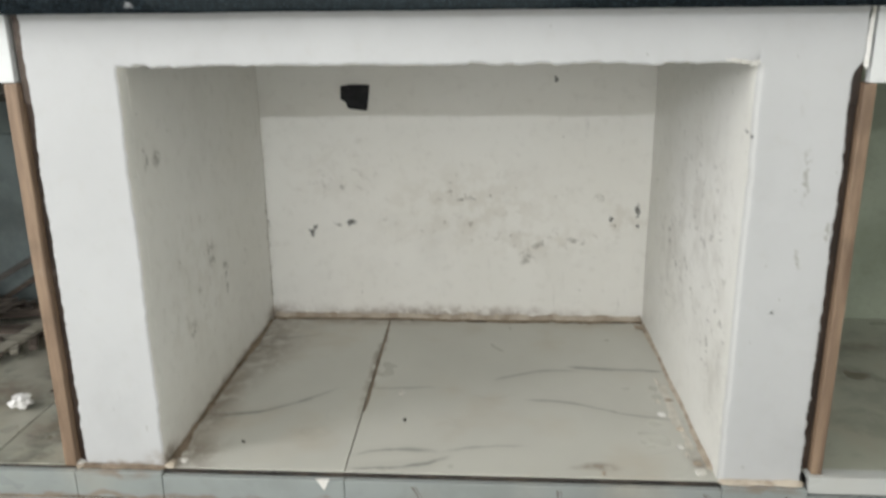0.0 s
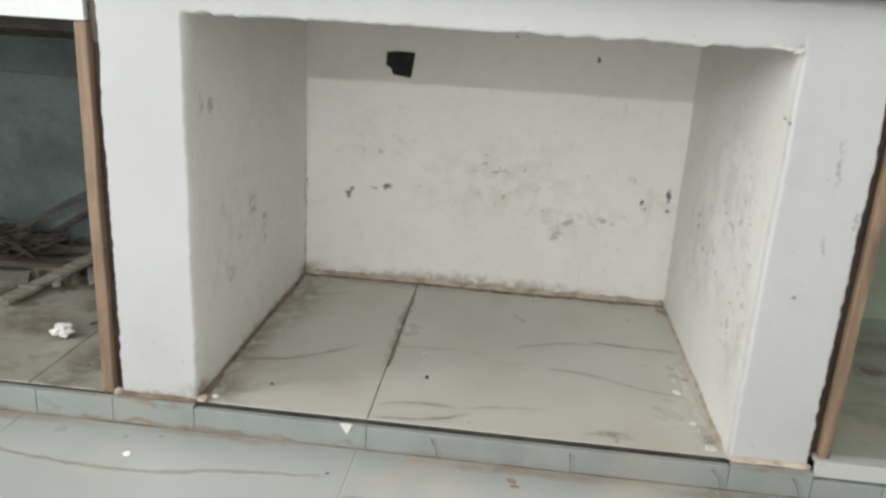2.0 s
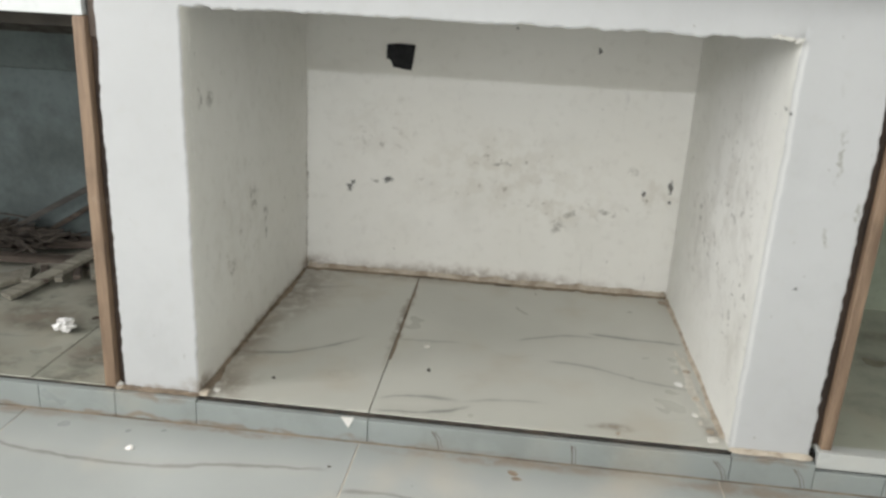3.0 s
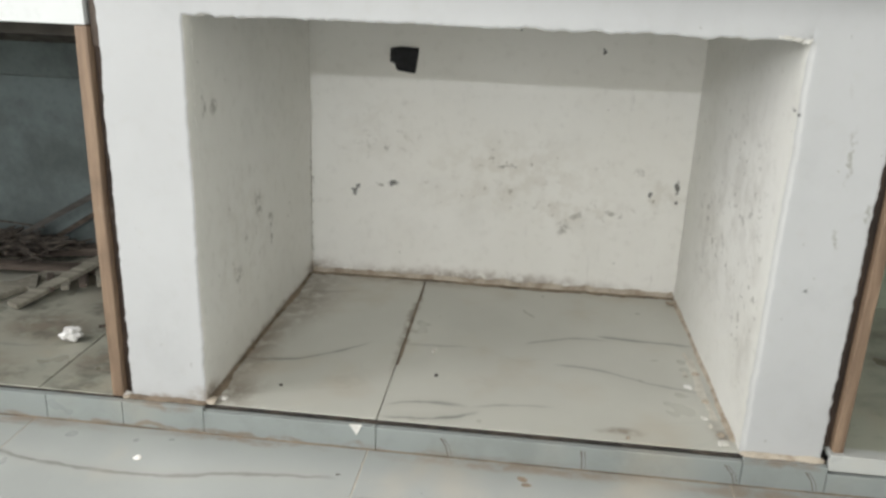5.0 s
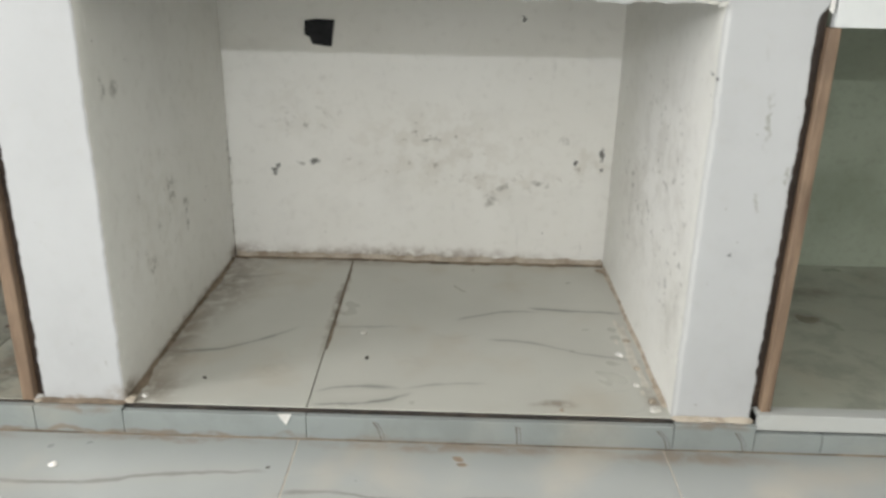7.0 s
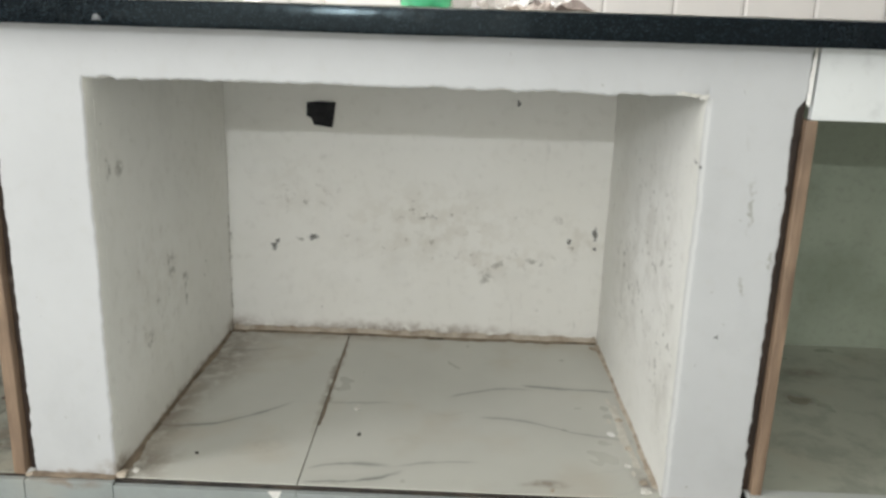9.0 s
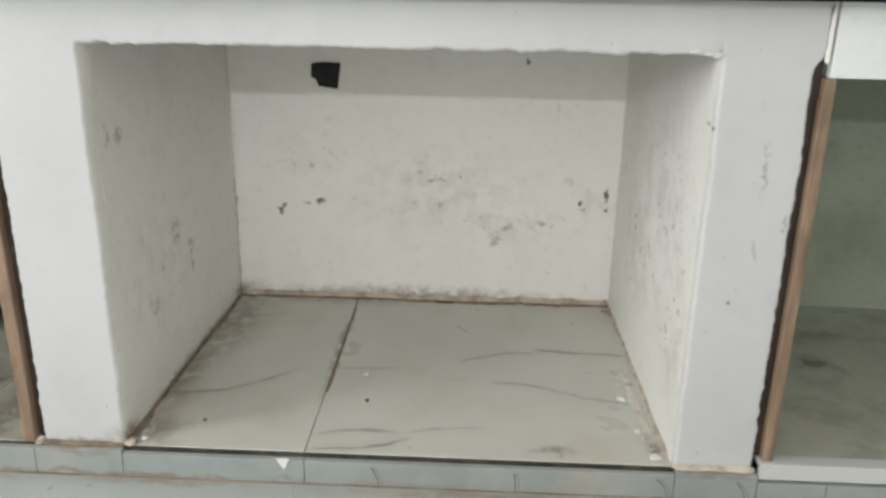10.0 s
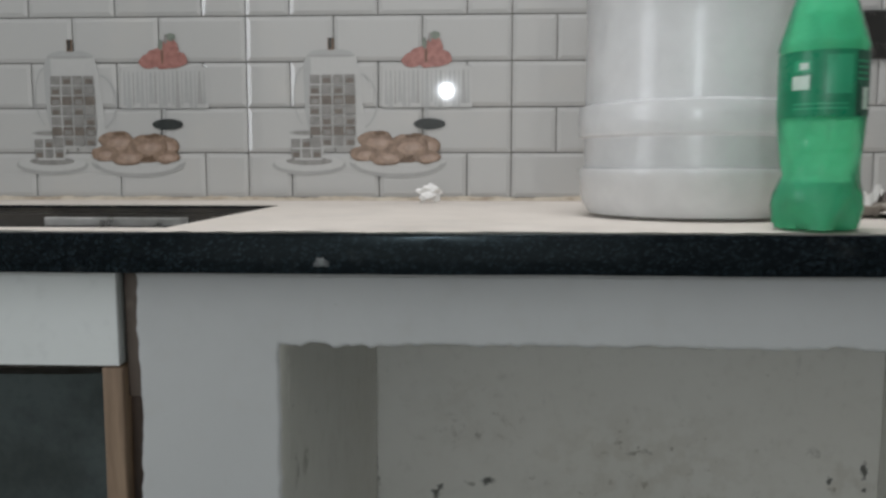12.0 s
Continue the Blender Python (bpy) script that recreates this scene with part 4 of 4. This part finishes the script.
def water_jar():
    root = tagged(new("water_jar"), "large milky plastic water jar standing on the counter", "water jar")
    root.location = (0.015, 0.238, TOP)
    z = lambda v: v - TOP
    outer = [(0.001, 0.004), (0.105, 0.001), (0.117, 0.004), (0.1245, 0.018), (0.1275, 0.040), (0.1295, z(0.833)), (0.1285, z(0.838)), (0.1225, z(0.8405)), (0.1220, z(0.8725)), (0.1285, z(0.8755)), (0.1295, z(0.879)), (0.1298, z(0.892)),
             (0.1290, z(0.905)), (0.1280, z(0.909)), (0.1222, z(0.9115)), (0.1215, z(0.98)), (0.1215, z(1.06)), (0.1265, z(1.066)), (0.1265, z(1.095)), (0.1215, z(1.10)), (0.120, z(1.15)), (0.105, z(1.20)), (0.07, z(1.235)), (0.032, z(1.25)), (0.028, z(1.255)), (0.028, z(1.29))]
    bm = bmesh.new()
    lathe(bm, outer, 64)
    part("body", bm, JAR_PLASTIC, root, "", True)
    bm = bmesh.new()
    lathe(bm, [(0.001, 0.007), (0.09, 0.007), (0.108, 0.010), (0.119, 0.022), (0.1235, 0.042), (0.1235, z(0.833)), (0.001, z(0.834))], 64)
    part("bottom_band", bm, JAR_WATER, root, "cloudy yellowish bottom", True)
    bm = bmesh.new()
    lathe(bm, [(0.001, z(0.8425)), (0.117, z(0.8425)), (0.1185, z(0.845)), (0.1185, z(0.871)), (0.001, z(0.8715))], 64)
    part("water", bm, JAR_GREY, root, "greyish water below the rib", True)
    return root


water_jar()


def soda_bottle():
    root = tagged(new("plastic_bottle"), "green translucent plastic drink bottle with a dark green label", "bottle")
    root.location = (0.076, 0.026, TOP + 0.001)
    z = lambda v: v - TOP

    def petal(a, r, h):
        k = max(0.0, 1 - h / 0.03)
        flute = 0.012 * math.cos(10 * a) if 0.046 < h < 0.09 else 0.0
        if h < 0.052:
            flute += 0.11 * noise.noise(Vector((2.2 * math.cos(a), 2.2 * math.sin(a), h * 70)))
        facet = 0.03 * abs(math.sin(3 * a)) if z(0.944) < h < z(1.01) else 0.0
        return r * (1 - 0.20 * k * (0.5 + 0.5 * math.cos(5 * a)) + flute - facet)

    def profile(off):
        raw = [(0.031, 0.0), (0.0365, 0.0015), (0.0385, 0.008), (0.0392, 0.020), (0.0380, 0.031), (0.0348, 0.041), (0.0330, 0.049), (0.0338, 0.060), (0.0352, 0.074), (0.0366, 0.090), (0.0369, z(0.882)), (0.0369, z(0.940)),
               (0.0382, z(0.944)), (0.0376, z(0.950)), (0.0335, z(0.964)), (0.0275, z(0.984)), (0.0205, z(1.004)), (0.0155, z(1.020)), (0.0125, z(1.030)), (0.0125, z(1.034)), (0.0160, z(1.036)), (0.0160, z(1.039)), (0.0125, z(1.041)), (0.0125, z(1.056))]
        return [(r - off, h) for r, h in raw]

    bm = bmesh.new()
    rings = lathe(bm, profile(0), 70, petal)
    bm.faces.new(rings[0][::-1])
    part("body", bm, GREEN_PET, root, "", True)
    bm = bmesh.new()
    lathe(bm, [(0.001, 0.004), (0.026, 0.004), (0.0355, 0.012), (0.0365, 0.022), (0.0345, 0.033), (0.0315, 0.043), (0.001, 0.0435)], 40, petal)
    part("dregs", bm, GREEN_DEEP, root, "little liquid left in the bottom", True)
    label = bmesh.new()
    lathe(label, [(0.0371, z(0.8825)), (0.0374, z(0.884)), (0.0374, z(0.938)), (0.0371, z(0.9395))], 50)
    label = part("label", label, GREEN_LABEL, root, "dark green wrap label", True)

    def patch(name, a0, a1, z0, z1, mat, rad=0.0377):
        bm = bmesh.new()
        n = max(2, int(abs(a1 - a0) / 5))
        low = [bm.verts.new((rad * math.sin(radians(a0 + (a1 - a0) * i / n)), -rad * math.cos(radians(a0 + (a1 - a0) * i / n)), z(z0))) for i in range(n + 1)]
        high = [bm.verts.new((v.co.x, v.co.y, z(z1))) for v in low]
        for i in range(n):
            bm.faces.new((low[i], low[i + 1], high[i + 1], high[i]))
        part(name, bm, mat, label)

    patch("dark_panel", 22, 100, 0.8835, 0.9385, LABEL_DARK)
    patch("pale_panel", -18, 16, 0.902, 0.935, LABEL_MID)
    patch("printed_bar", -62, -38, 0.906, 0.918, LABEL_PALE)
    patch("printed_bar", -60, -36, 0.921, 0.931, LABEL_MID, 0.0379)
    patch("printed_bar", -52, -40, 0.923, 0.929, LABEL_PALE, 0.0381)
    patch("printed_bar", 34, 48, 0.889, 0.908, LABEL_PALE, 0.0380)
    patch("printed_bar", -60, 12, 0.893, 0.8945, LABEL_MID)
    patch("printed_bar", -60, 12, 0.889, 0.8905, LABEL_MID)
    for i in range(4):
        patch("printed_bar", 24, 46, 0.914 + i * 0.005, 0.9155 + i * 0.005, LABEL_MID, 0.0380)
    return root


soda_bottle()


def bottle_cap():
    bm = bmesh.new()

    def knurl(a, r, h):
        return r * (1 + (0.018 * math.cos(40 * a) if 0.002 < h < 0.014 else 0))
    rings = lathe(bm, [(0.020, 0.0), (0.021, 0.001), (0.021, 0.0135), (0.0195, 0.0155), (0.001, 0.0157)], 120, knurl)
    ob = part("bottle_cap", bm, GREEN_CAP)
    ob.matrix_world = pose(0.536, 0.53, TOP + 0.001)
    return tagged(ob, "dark green plastic cap lying on the counter", "cap")


bottle_cap()


def sheet(w, d, seed, amp):
    """A crumpled sheet with thickness, lying on z = 0."""
    bm = bmesh.new()
    bmesh.ops.create_grid(bm, x_segments=22, y_segments=14, size=0.5)
    for v in bm.verts:
        p = Vector((v.co.x * 3, v.co.y * 3, seed))
        k = abs(noise.noise(p * 1.3)) + 0.6 * abs(noise.noise(p * 3.1))
        v.co = Vector((v.co.x * w * (1 + 0.25 * noise.noise(p)), v.co.y * d * (1 + 0.3 * noise.noise(p + Vector((9, 0, 0)))), amp * k * (1.1 - abs(v.co.x))))
    low = min(v.co.z for v in bm.verts)
    for v in bm.verts:
        v.co.z -= low
    top = bm.faces[:]
    made = bmesh.ops.extrude_face_region(bm, geom=top)
    bmesh.ops.translate(bm, verts=[v for v in made["geom"] if isinstance(v, bmesh.types.BMVert)], vec=(0, 0, 0.0012))
    bmesh.ops.recalc_face_normals(bm, faces=bm.faces[:])
    return bm


def laid(name, bm, mat, m, label, category, smooth=False):
    ob = part(name, bm, mat, smooth=smooth)
    ob.matrix_world = m
    return tagged(ob, label, category)


laid("plastic_bag", lump(0.038, 6.1, (0.8, 0.75, 1.05), 4, 0.5), PAPER, pose(0.178, 0.42, TOP, 0, 0, 30), "crumpled white plastic bag standing on the counter", "plastic bag")
laid("rag", sheet(0.15, 0.09, 4.2, 0.035), RAG, pose(0.265, 0.22, TOP, 0, 0, -12), "crumpled grey-brown rag on the counter", "rag")
laid("crumpled_paper", sheet(0.085, 0.07, 7.7, 0.04), PAPER, pose(0.235, 0.275, TOP + 0.004, 0, 0, 20), "crumpled white paper lying on the rag", "paper")
laid("crumpled_paper", sheet(0.06, 0.05, 2.9, 0.03), PAPER, pose(0.30, 0.25, TOP + 0.006, 0, 0, -30), "crumpled white paper lying on the rag", "paper")
laid("wood_lath", plank(0.17, 0.022, 0.006, 3), PUTTY, pose(0.40, 0.40, TOP + 0.0035, 0, 0, -6), "pale flat strip lying on the counter", "strip")
laid("foam_scrap", lump(0.014, 3.3, (1.3, 0.7, 0.9), 3, 0.6), PAPER, pose(-0.312, 0.57, TOP, 0, 0, 15), "small white crumpled scrap by the tiled wall", "paper")

# ---- prints on the decorated wall tiles ----
INKS = [INK_DARK, INK_BLACK, INK_GREY, INK_MID, INK_WHITE, INK_RED, INK_LEAF, INK_BREAD, INK_CRUST, INK_ROLL, INK_PALE, INK_FOLD]
DARK, BLK, GREY, MID, WHITE, RED, LEAF, BREAD, CRUST, ROLL, PALE_ROLL, FOLD = range(12)


class Print:
    """Flat shapes of ink on a tile, the later ones on top."""

    def __init__(self, x, z):
        self.bm, self.x, self.z, self.lift = bmesh.new(), x, z, 0.0

    def poly(self, pts, colour):
        self.lift += 0.00004
        f = self.bm.faces.new([self.bm.verts.new((self.x + px, -self.lift, self.z + pz)) for px, pz in pts])
        f.material_index = colour
        if f.calc_center_median() and f.normal.y > 0:
            f.normal_flip()

    def oval(self, cx, cz, rx, rz, colour, a0=0, a1=360):
        n = 22
        self.poly([(cx + rx * math.cos(radians(a0 + (a1 - a0) * i / n)), cz + rz * math.sin(radians(a0 + (a1 - a0) * i / n))) for i in range(n + (a1 - a0 < 360))], colour)

    def lump(self, cx, cz, rx, rz, colour, seed):
        n = 26
        pts = []
        for i in range(n):
            a = 2 * math.pi * i / n
            k = 1 + 0.22 * noise.noise(Vector((1.3 * math.cos(a), 1.3 * math.sin(a), seed)))
            pts.append((cx + rx * k * math.cos(a), cz + rz * k * math.sin(a)))
        self.poly(pts, colour)

    def band(self, cx, cz, rx, rz, w, a0, a1, colour):
        n = 14
        out = [(cx + (rx + w) * math.cos(radians(a0 + (a1 - a0) * i / n)), cz + (rz + w) * math.sin(radians(a0 + (a1 - a0) * i / n))) for i in range(n + 1)]
        inn = [(cx + rx * math.cos(radians(a0 + (a1 - a0) * i / n)), cz + rz * math.sin(radians(a0 + (a1 - a0) * i / n))) for i in range(n + 1)]
        for i in range(n):
            self.poly([out[i], out[i + 1], inn[i + 1], inn[i]], colour)
            self.lift -= 0.00004
        self.lift += 0.00004

    def rect(self, x0, x1, z0, z1, colour):
        self.poly([(x0, z0), (x1, z0), (x1, z1), (x0, z1)], colour)

    def put(self, name, label):
        ob = part(name, self.bm, INKS, wall_tiled, label)
        ob.location = (0, TILED - 0.0026, 0)
        return ob


def plaid(p, left, right, top, low, cols, rows, bulge):
    """Checks of a woven look: brown rows between grey ones, each check split by a pale thread."""
    for i in range(cols):
        for j in range(rows):
            z1 = top - (top - low) * j / rows
            z0 = top - (top - low) * (j + 0.87) / rows
            k = 1 + bulge * math.sin(math.pi * (j + 0.5) / rows)
            c, h = (left + right) / 2, (right - left) / 2 * k
            x0, x1 = c - h + 2 * h * i / cols, c - h + 2 * h * (i + 0.86) / cols
            p.rect(x0, x1, z0, z1, DARK if j % 3 == 2 else MID)
            p.rect(x0 + (x1 - x0) * 0.15, x1 - (x1 - x0) * 0.12, z0 + (z1 - z0) * 0.1, z0 + (z1 - z0) * 0.62, DARK if (i + j) % 2 else MID)


def decor(x):
    """The four printed pictures of one decorated tile whose right-hand joint is at x."""
    p = Print(x, 0)
    p.band(-0.262, 0.950, 0.034, 0.046, 0.003, -75, 75, FOLD)
    p.band(-0.345, 0.960, 0.022, 0.050, 0.002, 110, 250, FOLD)
    p.poly([(-0.352, 1.008), (-0.345, 1.026), (-0.262, 1.026), (-0.256, 1.0), (-0.249, 0.93), (-0.246, 0.872), (-0.338, 0.872), (-0.347, 0.93), (-0.349, 0.99)], WHITE)
    p.poly([(-0.352, 1.010), (-0.346, 1.026), (-0.339, 1.026), (-0.338, 0.998), (-0.343, 0.93), (-0.334, 0.872), (-0.338, 0.872), (-0.349, 0.93)], FOLD)
    p.poly([(-0.346, 1.027), (-0.263, 1.027), (-0.272, 1.034), (-0.285, 1.037), (-0.322, 1.037), (-0.337, 1.034)], FOLD)
    p.oval(-0.304, 1.026, 0.042, 0.0022, GREY)
    p.rect(-0.3095, -0.299, 1.036, 1.056, CRUST)
    p.rect(-0.3075, -0.303, 1.038, 1.056, BLK)
    plaid(p, -0.340, -0.262, 0.995, 0.874, 4, 7, 0.04)
    p.put("coffee_pot_print", "printed chequered coffee pot on the tile")
    p = Print(x, 0)
    p.oval(-0.344, 0.843, 0.064, 0.017, GREY)
    p.oval(-0.344, 0.847, 0.060, 0.014, WHITE)
    p.oval(-0.344, 0.850, 0.040, 0.007, MID)
    p.poly([(-0.378, 0.898), (-0.312, 0.898), (-0.322, 0.852), (-0.368, 0.852)], WHITE)
    p.oval(-0.345, 0.898, 0.033, 0.005, GREY)
    p.oval(-0.345, 0.898, 0.026, 0.003, MID)
    plaid(p, -0.374, -0.320, 0.888, 0.853, 3, 2, 0.0)
    p.put("cup_print", "printed chequered cup and saucer on the tile")
    p = Print(x, 0)
    p.poly([(-0.217, 1.004), (-0.067, 1.004), (-0.066, 0.94), (-0.218, 0.94)], WHITE)
    p.oval(-0.142, 1.006, 0.075, 0.008, WHITE)
    for i in range(19):
        u = -0.211 + 0.138 * i / 18
        w = 0.0034 + 0.0014 * math.sin(i * 2.3)
        drop = 0.060 + 0.005 * math.sin(i * 1.7)
        p.poly([(u - w * 0.3, 1.002), (u + w * 0.3, 1.002), (u + w, 1.004 - drop), (u - w, 1.004 - drop)], GREY if i % 5 == 2 else FOLD)
    p.rect(-0.1445, -0.1395, 0.915, 0.941, FOLD)
    p.oval(-0.138, 0.9125, 0.027, 0.0095, BLK)
    for cx, cz, rx, rz, seed in ((-0.166, 1.018, 0.019, 0.012, 2.0), (-0.155, 1.026, 0.016, 0.014, 4.0), (-0.130, 1.040, 0.015, 0.017, 5.0), (-0.123, 1.022, 0.023, 0.015, 8.0), (-0.140, 1.016, 0.018, 0.010, 6.0)):
        p.lump(cx, cz, rx, rz, RED, seed)
    p.lump(-0.1435, 1.026, 0.002, 0.012, CRUST, 3.0)
    p.lump(-0.146, 1.046, 0.004, 0.009, LEAF, 1.0)
    p.lump(-0.128, 1.059, 0.008, 0.007, LEAF, 7.0)
    p.lump(-0.137, 1.055, 0.003, 0.008, MID, 9.0)
    p.put("cake_stand_print", "printed cake stand with strawberries on the tile")
    p = Print(x, 0)
    p.oval(-0.192, 0.848, 0.083, 0.026, GREY, 180, 360)
    p.oval(-0.192, 0.849, 0.082, 0.008, WHITE)
    p.oval(-0.192, 0.847, 0.072, 0.018, WHITE, 180, 360)
    p.lump(-0.194, 0.866, 0.066, 0.020, CRUST, 0.1)
    for cx, cz, rx, rz in ((-0.228, 0.883, 0.032, 0.018), (-0.146, 0.876, 0.026, 0.018), (-0.250, 0.862, 0.023, 0.014), (-0.174, 0.875, 0.033, 0.020), (-0.212, 0.857, 0.031, 0.0145), (-0.143, 0.857, 0.024, 0.012)):
        p.lump(cx, cz, rx, rz, CRUST, cx * 40)
        p.lump(cx - 0.001, cz + 0.001, rx * 0.95, rz * 0.92, BREAD, cx * 40)
        p.lump(cx + 0.004, cz - rz * 0.18, rx * 0.66, rz * 0.55, ROLL, cx * 70)
        p.lump(cx + 0.006, cz - rz * 0.1, rx * 0.36, rz * 0.3, PALE_ROLL, cx * 90)
    for cx, cz in ((-0.222, 0.897), (-0.170, 0.892), (-0.160, 0.894)):
        p.lump(cx, cz, 0.010, 0.0035, CRUST, cx * 30)
    p.put("bread_plate_print", "printed plate of bread rolls on the tile")


decor(-0.178)
decor(-0.627)

# dark picture tile let into the wall
bm = one_box(0.312, 0.463, TILED - 0.0075, TILED + 0.002, 1.017, 1.0915, bevel=0.002)
n = Nodes("dark_picture_tile")
shine = n.span(n.noise(46, 5, 0.7), 0.55, 0.75)
PICTURE = n.done(n.mix(shine, (0.022, 0.021, 0.020), (0.30, 0.29, 0.27)), 0.2)
part("picture_tile", bm, PICTURE, wall_tiled, "dark glossy picture tile among the white ones")

# ---- tiles and bricks, each a piece of its own ----


def tile_mesh(name, w, d, h, bevel, mat):
    bm = one_box(-w / 2, w / 2, -d / 2, d / 2, -h, 0)
    top = [e for e in bm.edges if all(v.co.z > -1e-6 for v in e.verts)]
    bmesh.ops.bevel(bm, geom=top, offset=bevel, segments=1, affect="EDGES")
    me = bpy.data.meshes.new(name)
    bm.to_mesh(me)
    bm.free()
    me.materials.append(mat)
    return me


def piece(name, me, parent, x, y, z, rot=None):
    ob = new(name, me)
    ob.parent = parent
    ob.matrix_local = pose(x, y, z, *(rot or (0, 0, 0)))
    return ob


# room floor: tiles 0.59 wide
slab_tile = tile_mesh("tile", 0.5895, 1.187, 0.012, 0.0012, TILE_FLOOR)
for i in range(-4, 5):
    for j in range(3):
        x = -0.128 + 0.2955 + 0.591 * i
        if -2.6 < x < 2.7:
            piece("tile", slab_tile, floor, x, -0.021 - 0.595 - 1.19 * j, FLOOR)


def platform_tile(x0, x1, y0, y1, z, skew0=0.0, skew1=0.0):
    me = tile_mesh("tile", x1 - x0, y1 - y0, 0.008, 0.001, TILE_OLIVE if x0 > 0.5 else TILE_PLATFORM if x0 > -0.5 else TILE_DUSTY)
    for v in me.vertices:
        v.co.x -= v.co.y / (y1 - y0) * 2 * (skew0 if v.co.x < 0 else skew1)
    piece("tile", me, platform, (x0 + x1) / 2, (y0 + y1) / 2, z)


platform_tile(-0.419, -0.1228, 0.0, BACK, PLAT, 0.0, 0.0045)
platform_tile(-0.1212, 0.479, 0.0, BACK, PLAT, 0.0045, 0.0)
platform_tile(-0.72, -0.5535, 0.0, BACK - 0.012, PLAT)
platform_tile(-1.32, -0.722, 0.0, BACK - 0.012, PLAT)
platform_tile(XL + 0.1, -1.322, 0.0, BACK - 0.012, PLAT)
platform_tile(0.609, 1.206, 0.0125, BACK - 0.012, CAB_R)
platform_tile(1.208, XR - 0.1, 0.0125, BACK - 0.012, CAB_R)
part("sill_bed", one_box(0.609, XR - 0.1, -0.006, BACK - 0.012, PLAT - 0.006, CAB_R - 0.007), GROUT, platform)
part("sill_edge", one_box(0.609, XR - 0.1, -0.015, 0.012, PLAT - 0.009, CAB_R + 0.0012, bevel=0.001), SILL, platform, "pale cut tile edge of the sill")

# kerb: upright cut tiles
KERB = (XL, -1.29, -0.697, -0.558, -0.413, -0.115, 0.477, 0.607, 0.715, 1.31, XR)
for a, b in zip(KERB, KERB[1:]):
    top = PLAT - (0.005 if (a, b) in ((-0.413, -0.115), (-0.115, 0.477)) else 0.001)
    if a >= 0.6:
        top = 0.022
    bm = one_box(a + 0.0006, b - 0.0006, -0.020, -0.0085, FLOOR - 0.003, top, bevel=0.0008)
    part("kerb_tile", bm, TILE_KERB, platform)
for x, lean in ((0.002, 0.010), (0.225, 0.003), (0.462, 0.014), (0.585, 0.012)):
    bm = bmesh.new()
    for k, w in ((0, 0.0016), (0.006, 0.0008)):
        f = bm.faces.new([bm.verts.new(p) for p in ((x + k - lean, -0.0204, PLAT - 0.012), (x + k - lean + 2 * w, -0.0204, PLAT - 0.012), (x + k + w, -0.0204, PLAT - 0.028), (x + k + lean * 0.4 + w, -0.0204, PLAT - 0.045), (x + k + lean * 0.4, -0.0204, PLAT - 0.045), (x + k, -0.0204, PLAT - 0.028))])
    bmesh.ops.recalc_face_normals(bm, faces=bm.faces[:])
    part("kerb_vein", bm, INK_DARK, platform)

# wall bricks, 150 x 76 mm with bevelled borders
BW, BH, GAP = 0.1497, 0.0762, 0.0011


def brick_mesh(w):
    bm = bmesh.new()
    w, h, s, deep = w - 2 * GAP, BH - 2 * GAP, 0.007, 0.0018
    outer = [(-w / 2, -h / 2), (w / 2, -h / 2), (w / 2, h / 2), (-w / 2, h / 2)]
    inner = [(x - math.copysign(s, x), z - math.copysign(s, z)) for x, z in outer]
    back = [bm.verts.new((x, 0.004, z)) for x, z in outer]
    edge = [bm.verts.new((x, 0.0, z)) for x, z in outer]
    face = [bm.verts.new((x, -deep, z)) for x, z in inner]
    for a, b in ((back, edge), (edge, face)):
        for i in range(4):
            bm.faces.new((a[i], a[(i + 1) % 4], b[(i + 1) % 4], b[i]))
    bm.faces.new(face)
    bmesh.ops.recalc_face_normals(bm, faces=bm.faces[:])
    me = bpy.data.meshes.new("brick")
    bm.to_mesh(me)
    bm.free()
    me.materials.append(GLAZE)
    return me


full, half = brick_mesh(BW), brick_mesh(BW / 2)
Z0 = 0.788
far = bmesh.new()
for row in range(8):
    z = Z0 + BH * (row + 0.5)
    for tile in range(-5, 6):
        x = -0.178 + 3 * BW * tile
        staggered = (row % 2 == 0) if tile < 0 else (row % 2 == 1)
        cuts = [(0, half), (BW / 2, full), (1.5 * BW, full), (2.5 * BW, half)] if staggered else [(0, full), (BW, full), (2 * BW, full)]
        for dx, me in cuts:
            w = BW / 2 if me is half else BW
            mid = x + dx + w / 2
            if (row == 3 and 0.30 < mid < 0.47) or not -2.32 < mid < 2.52:
                continue
            if -3 <= tile <= 3:
                piece("brick", me, wall_tiled, mid, TILED, z)
            else:
                old = len(far.verts)
                far.from_mesh(me)
                far.verts.ensure_lookup_table()
                bmesh.ops.translate(far, verts=far.verts[old:], vec=(mid, TILED, z))
tagged(part("brick_field", far, GLAZE, wall_tiled), kind="stuff")
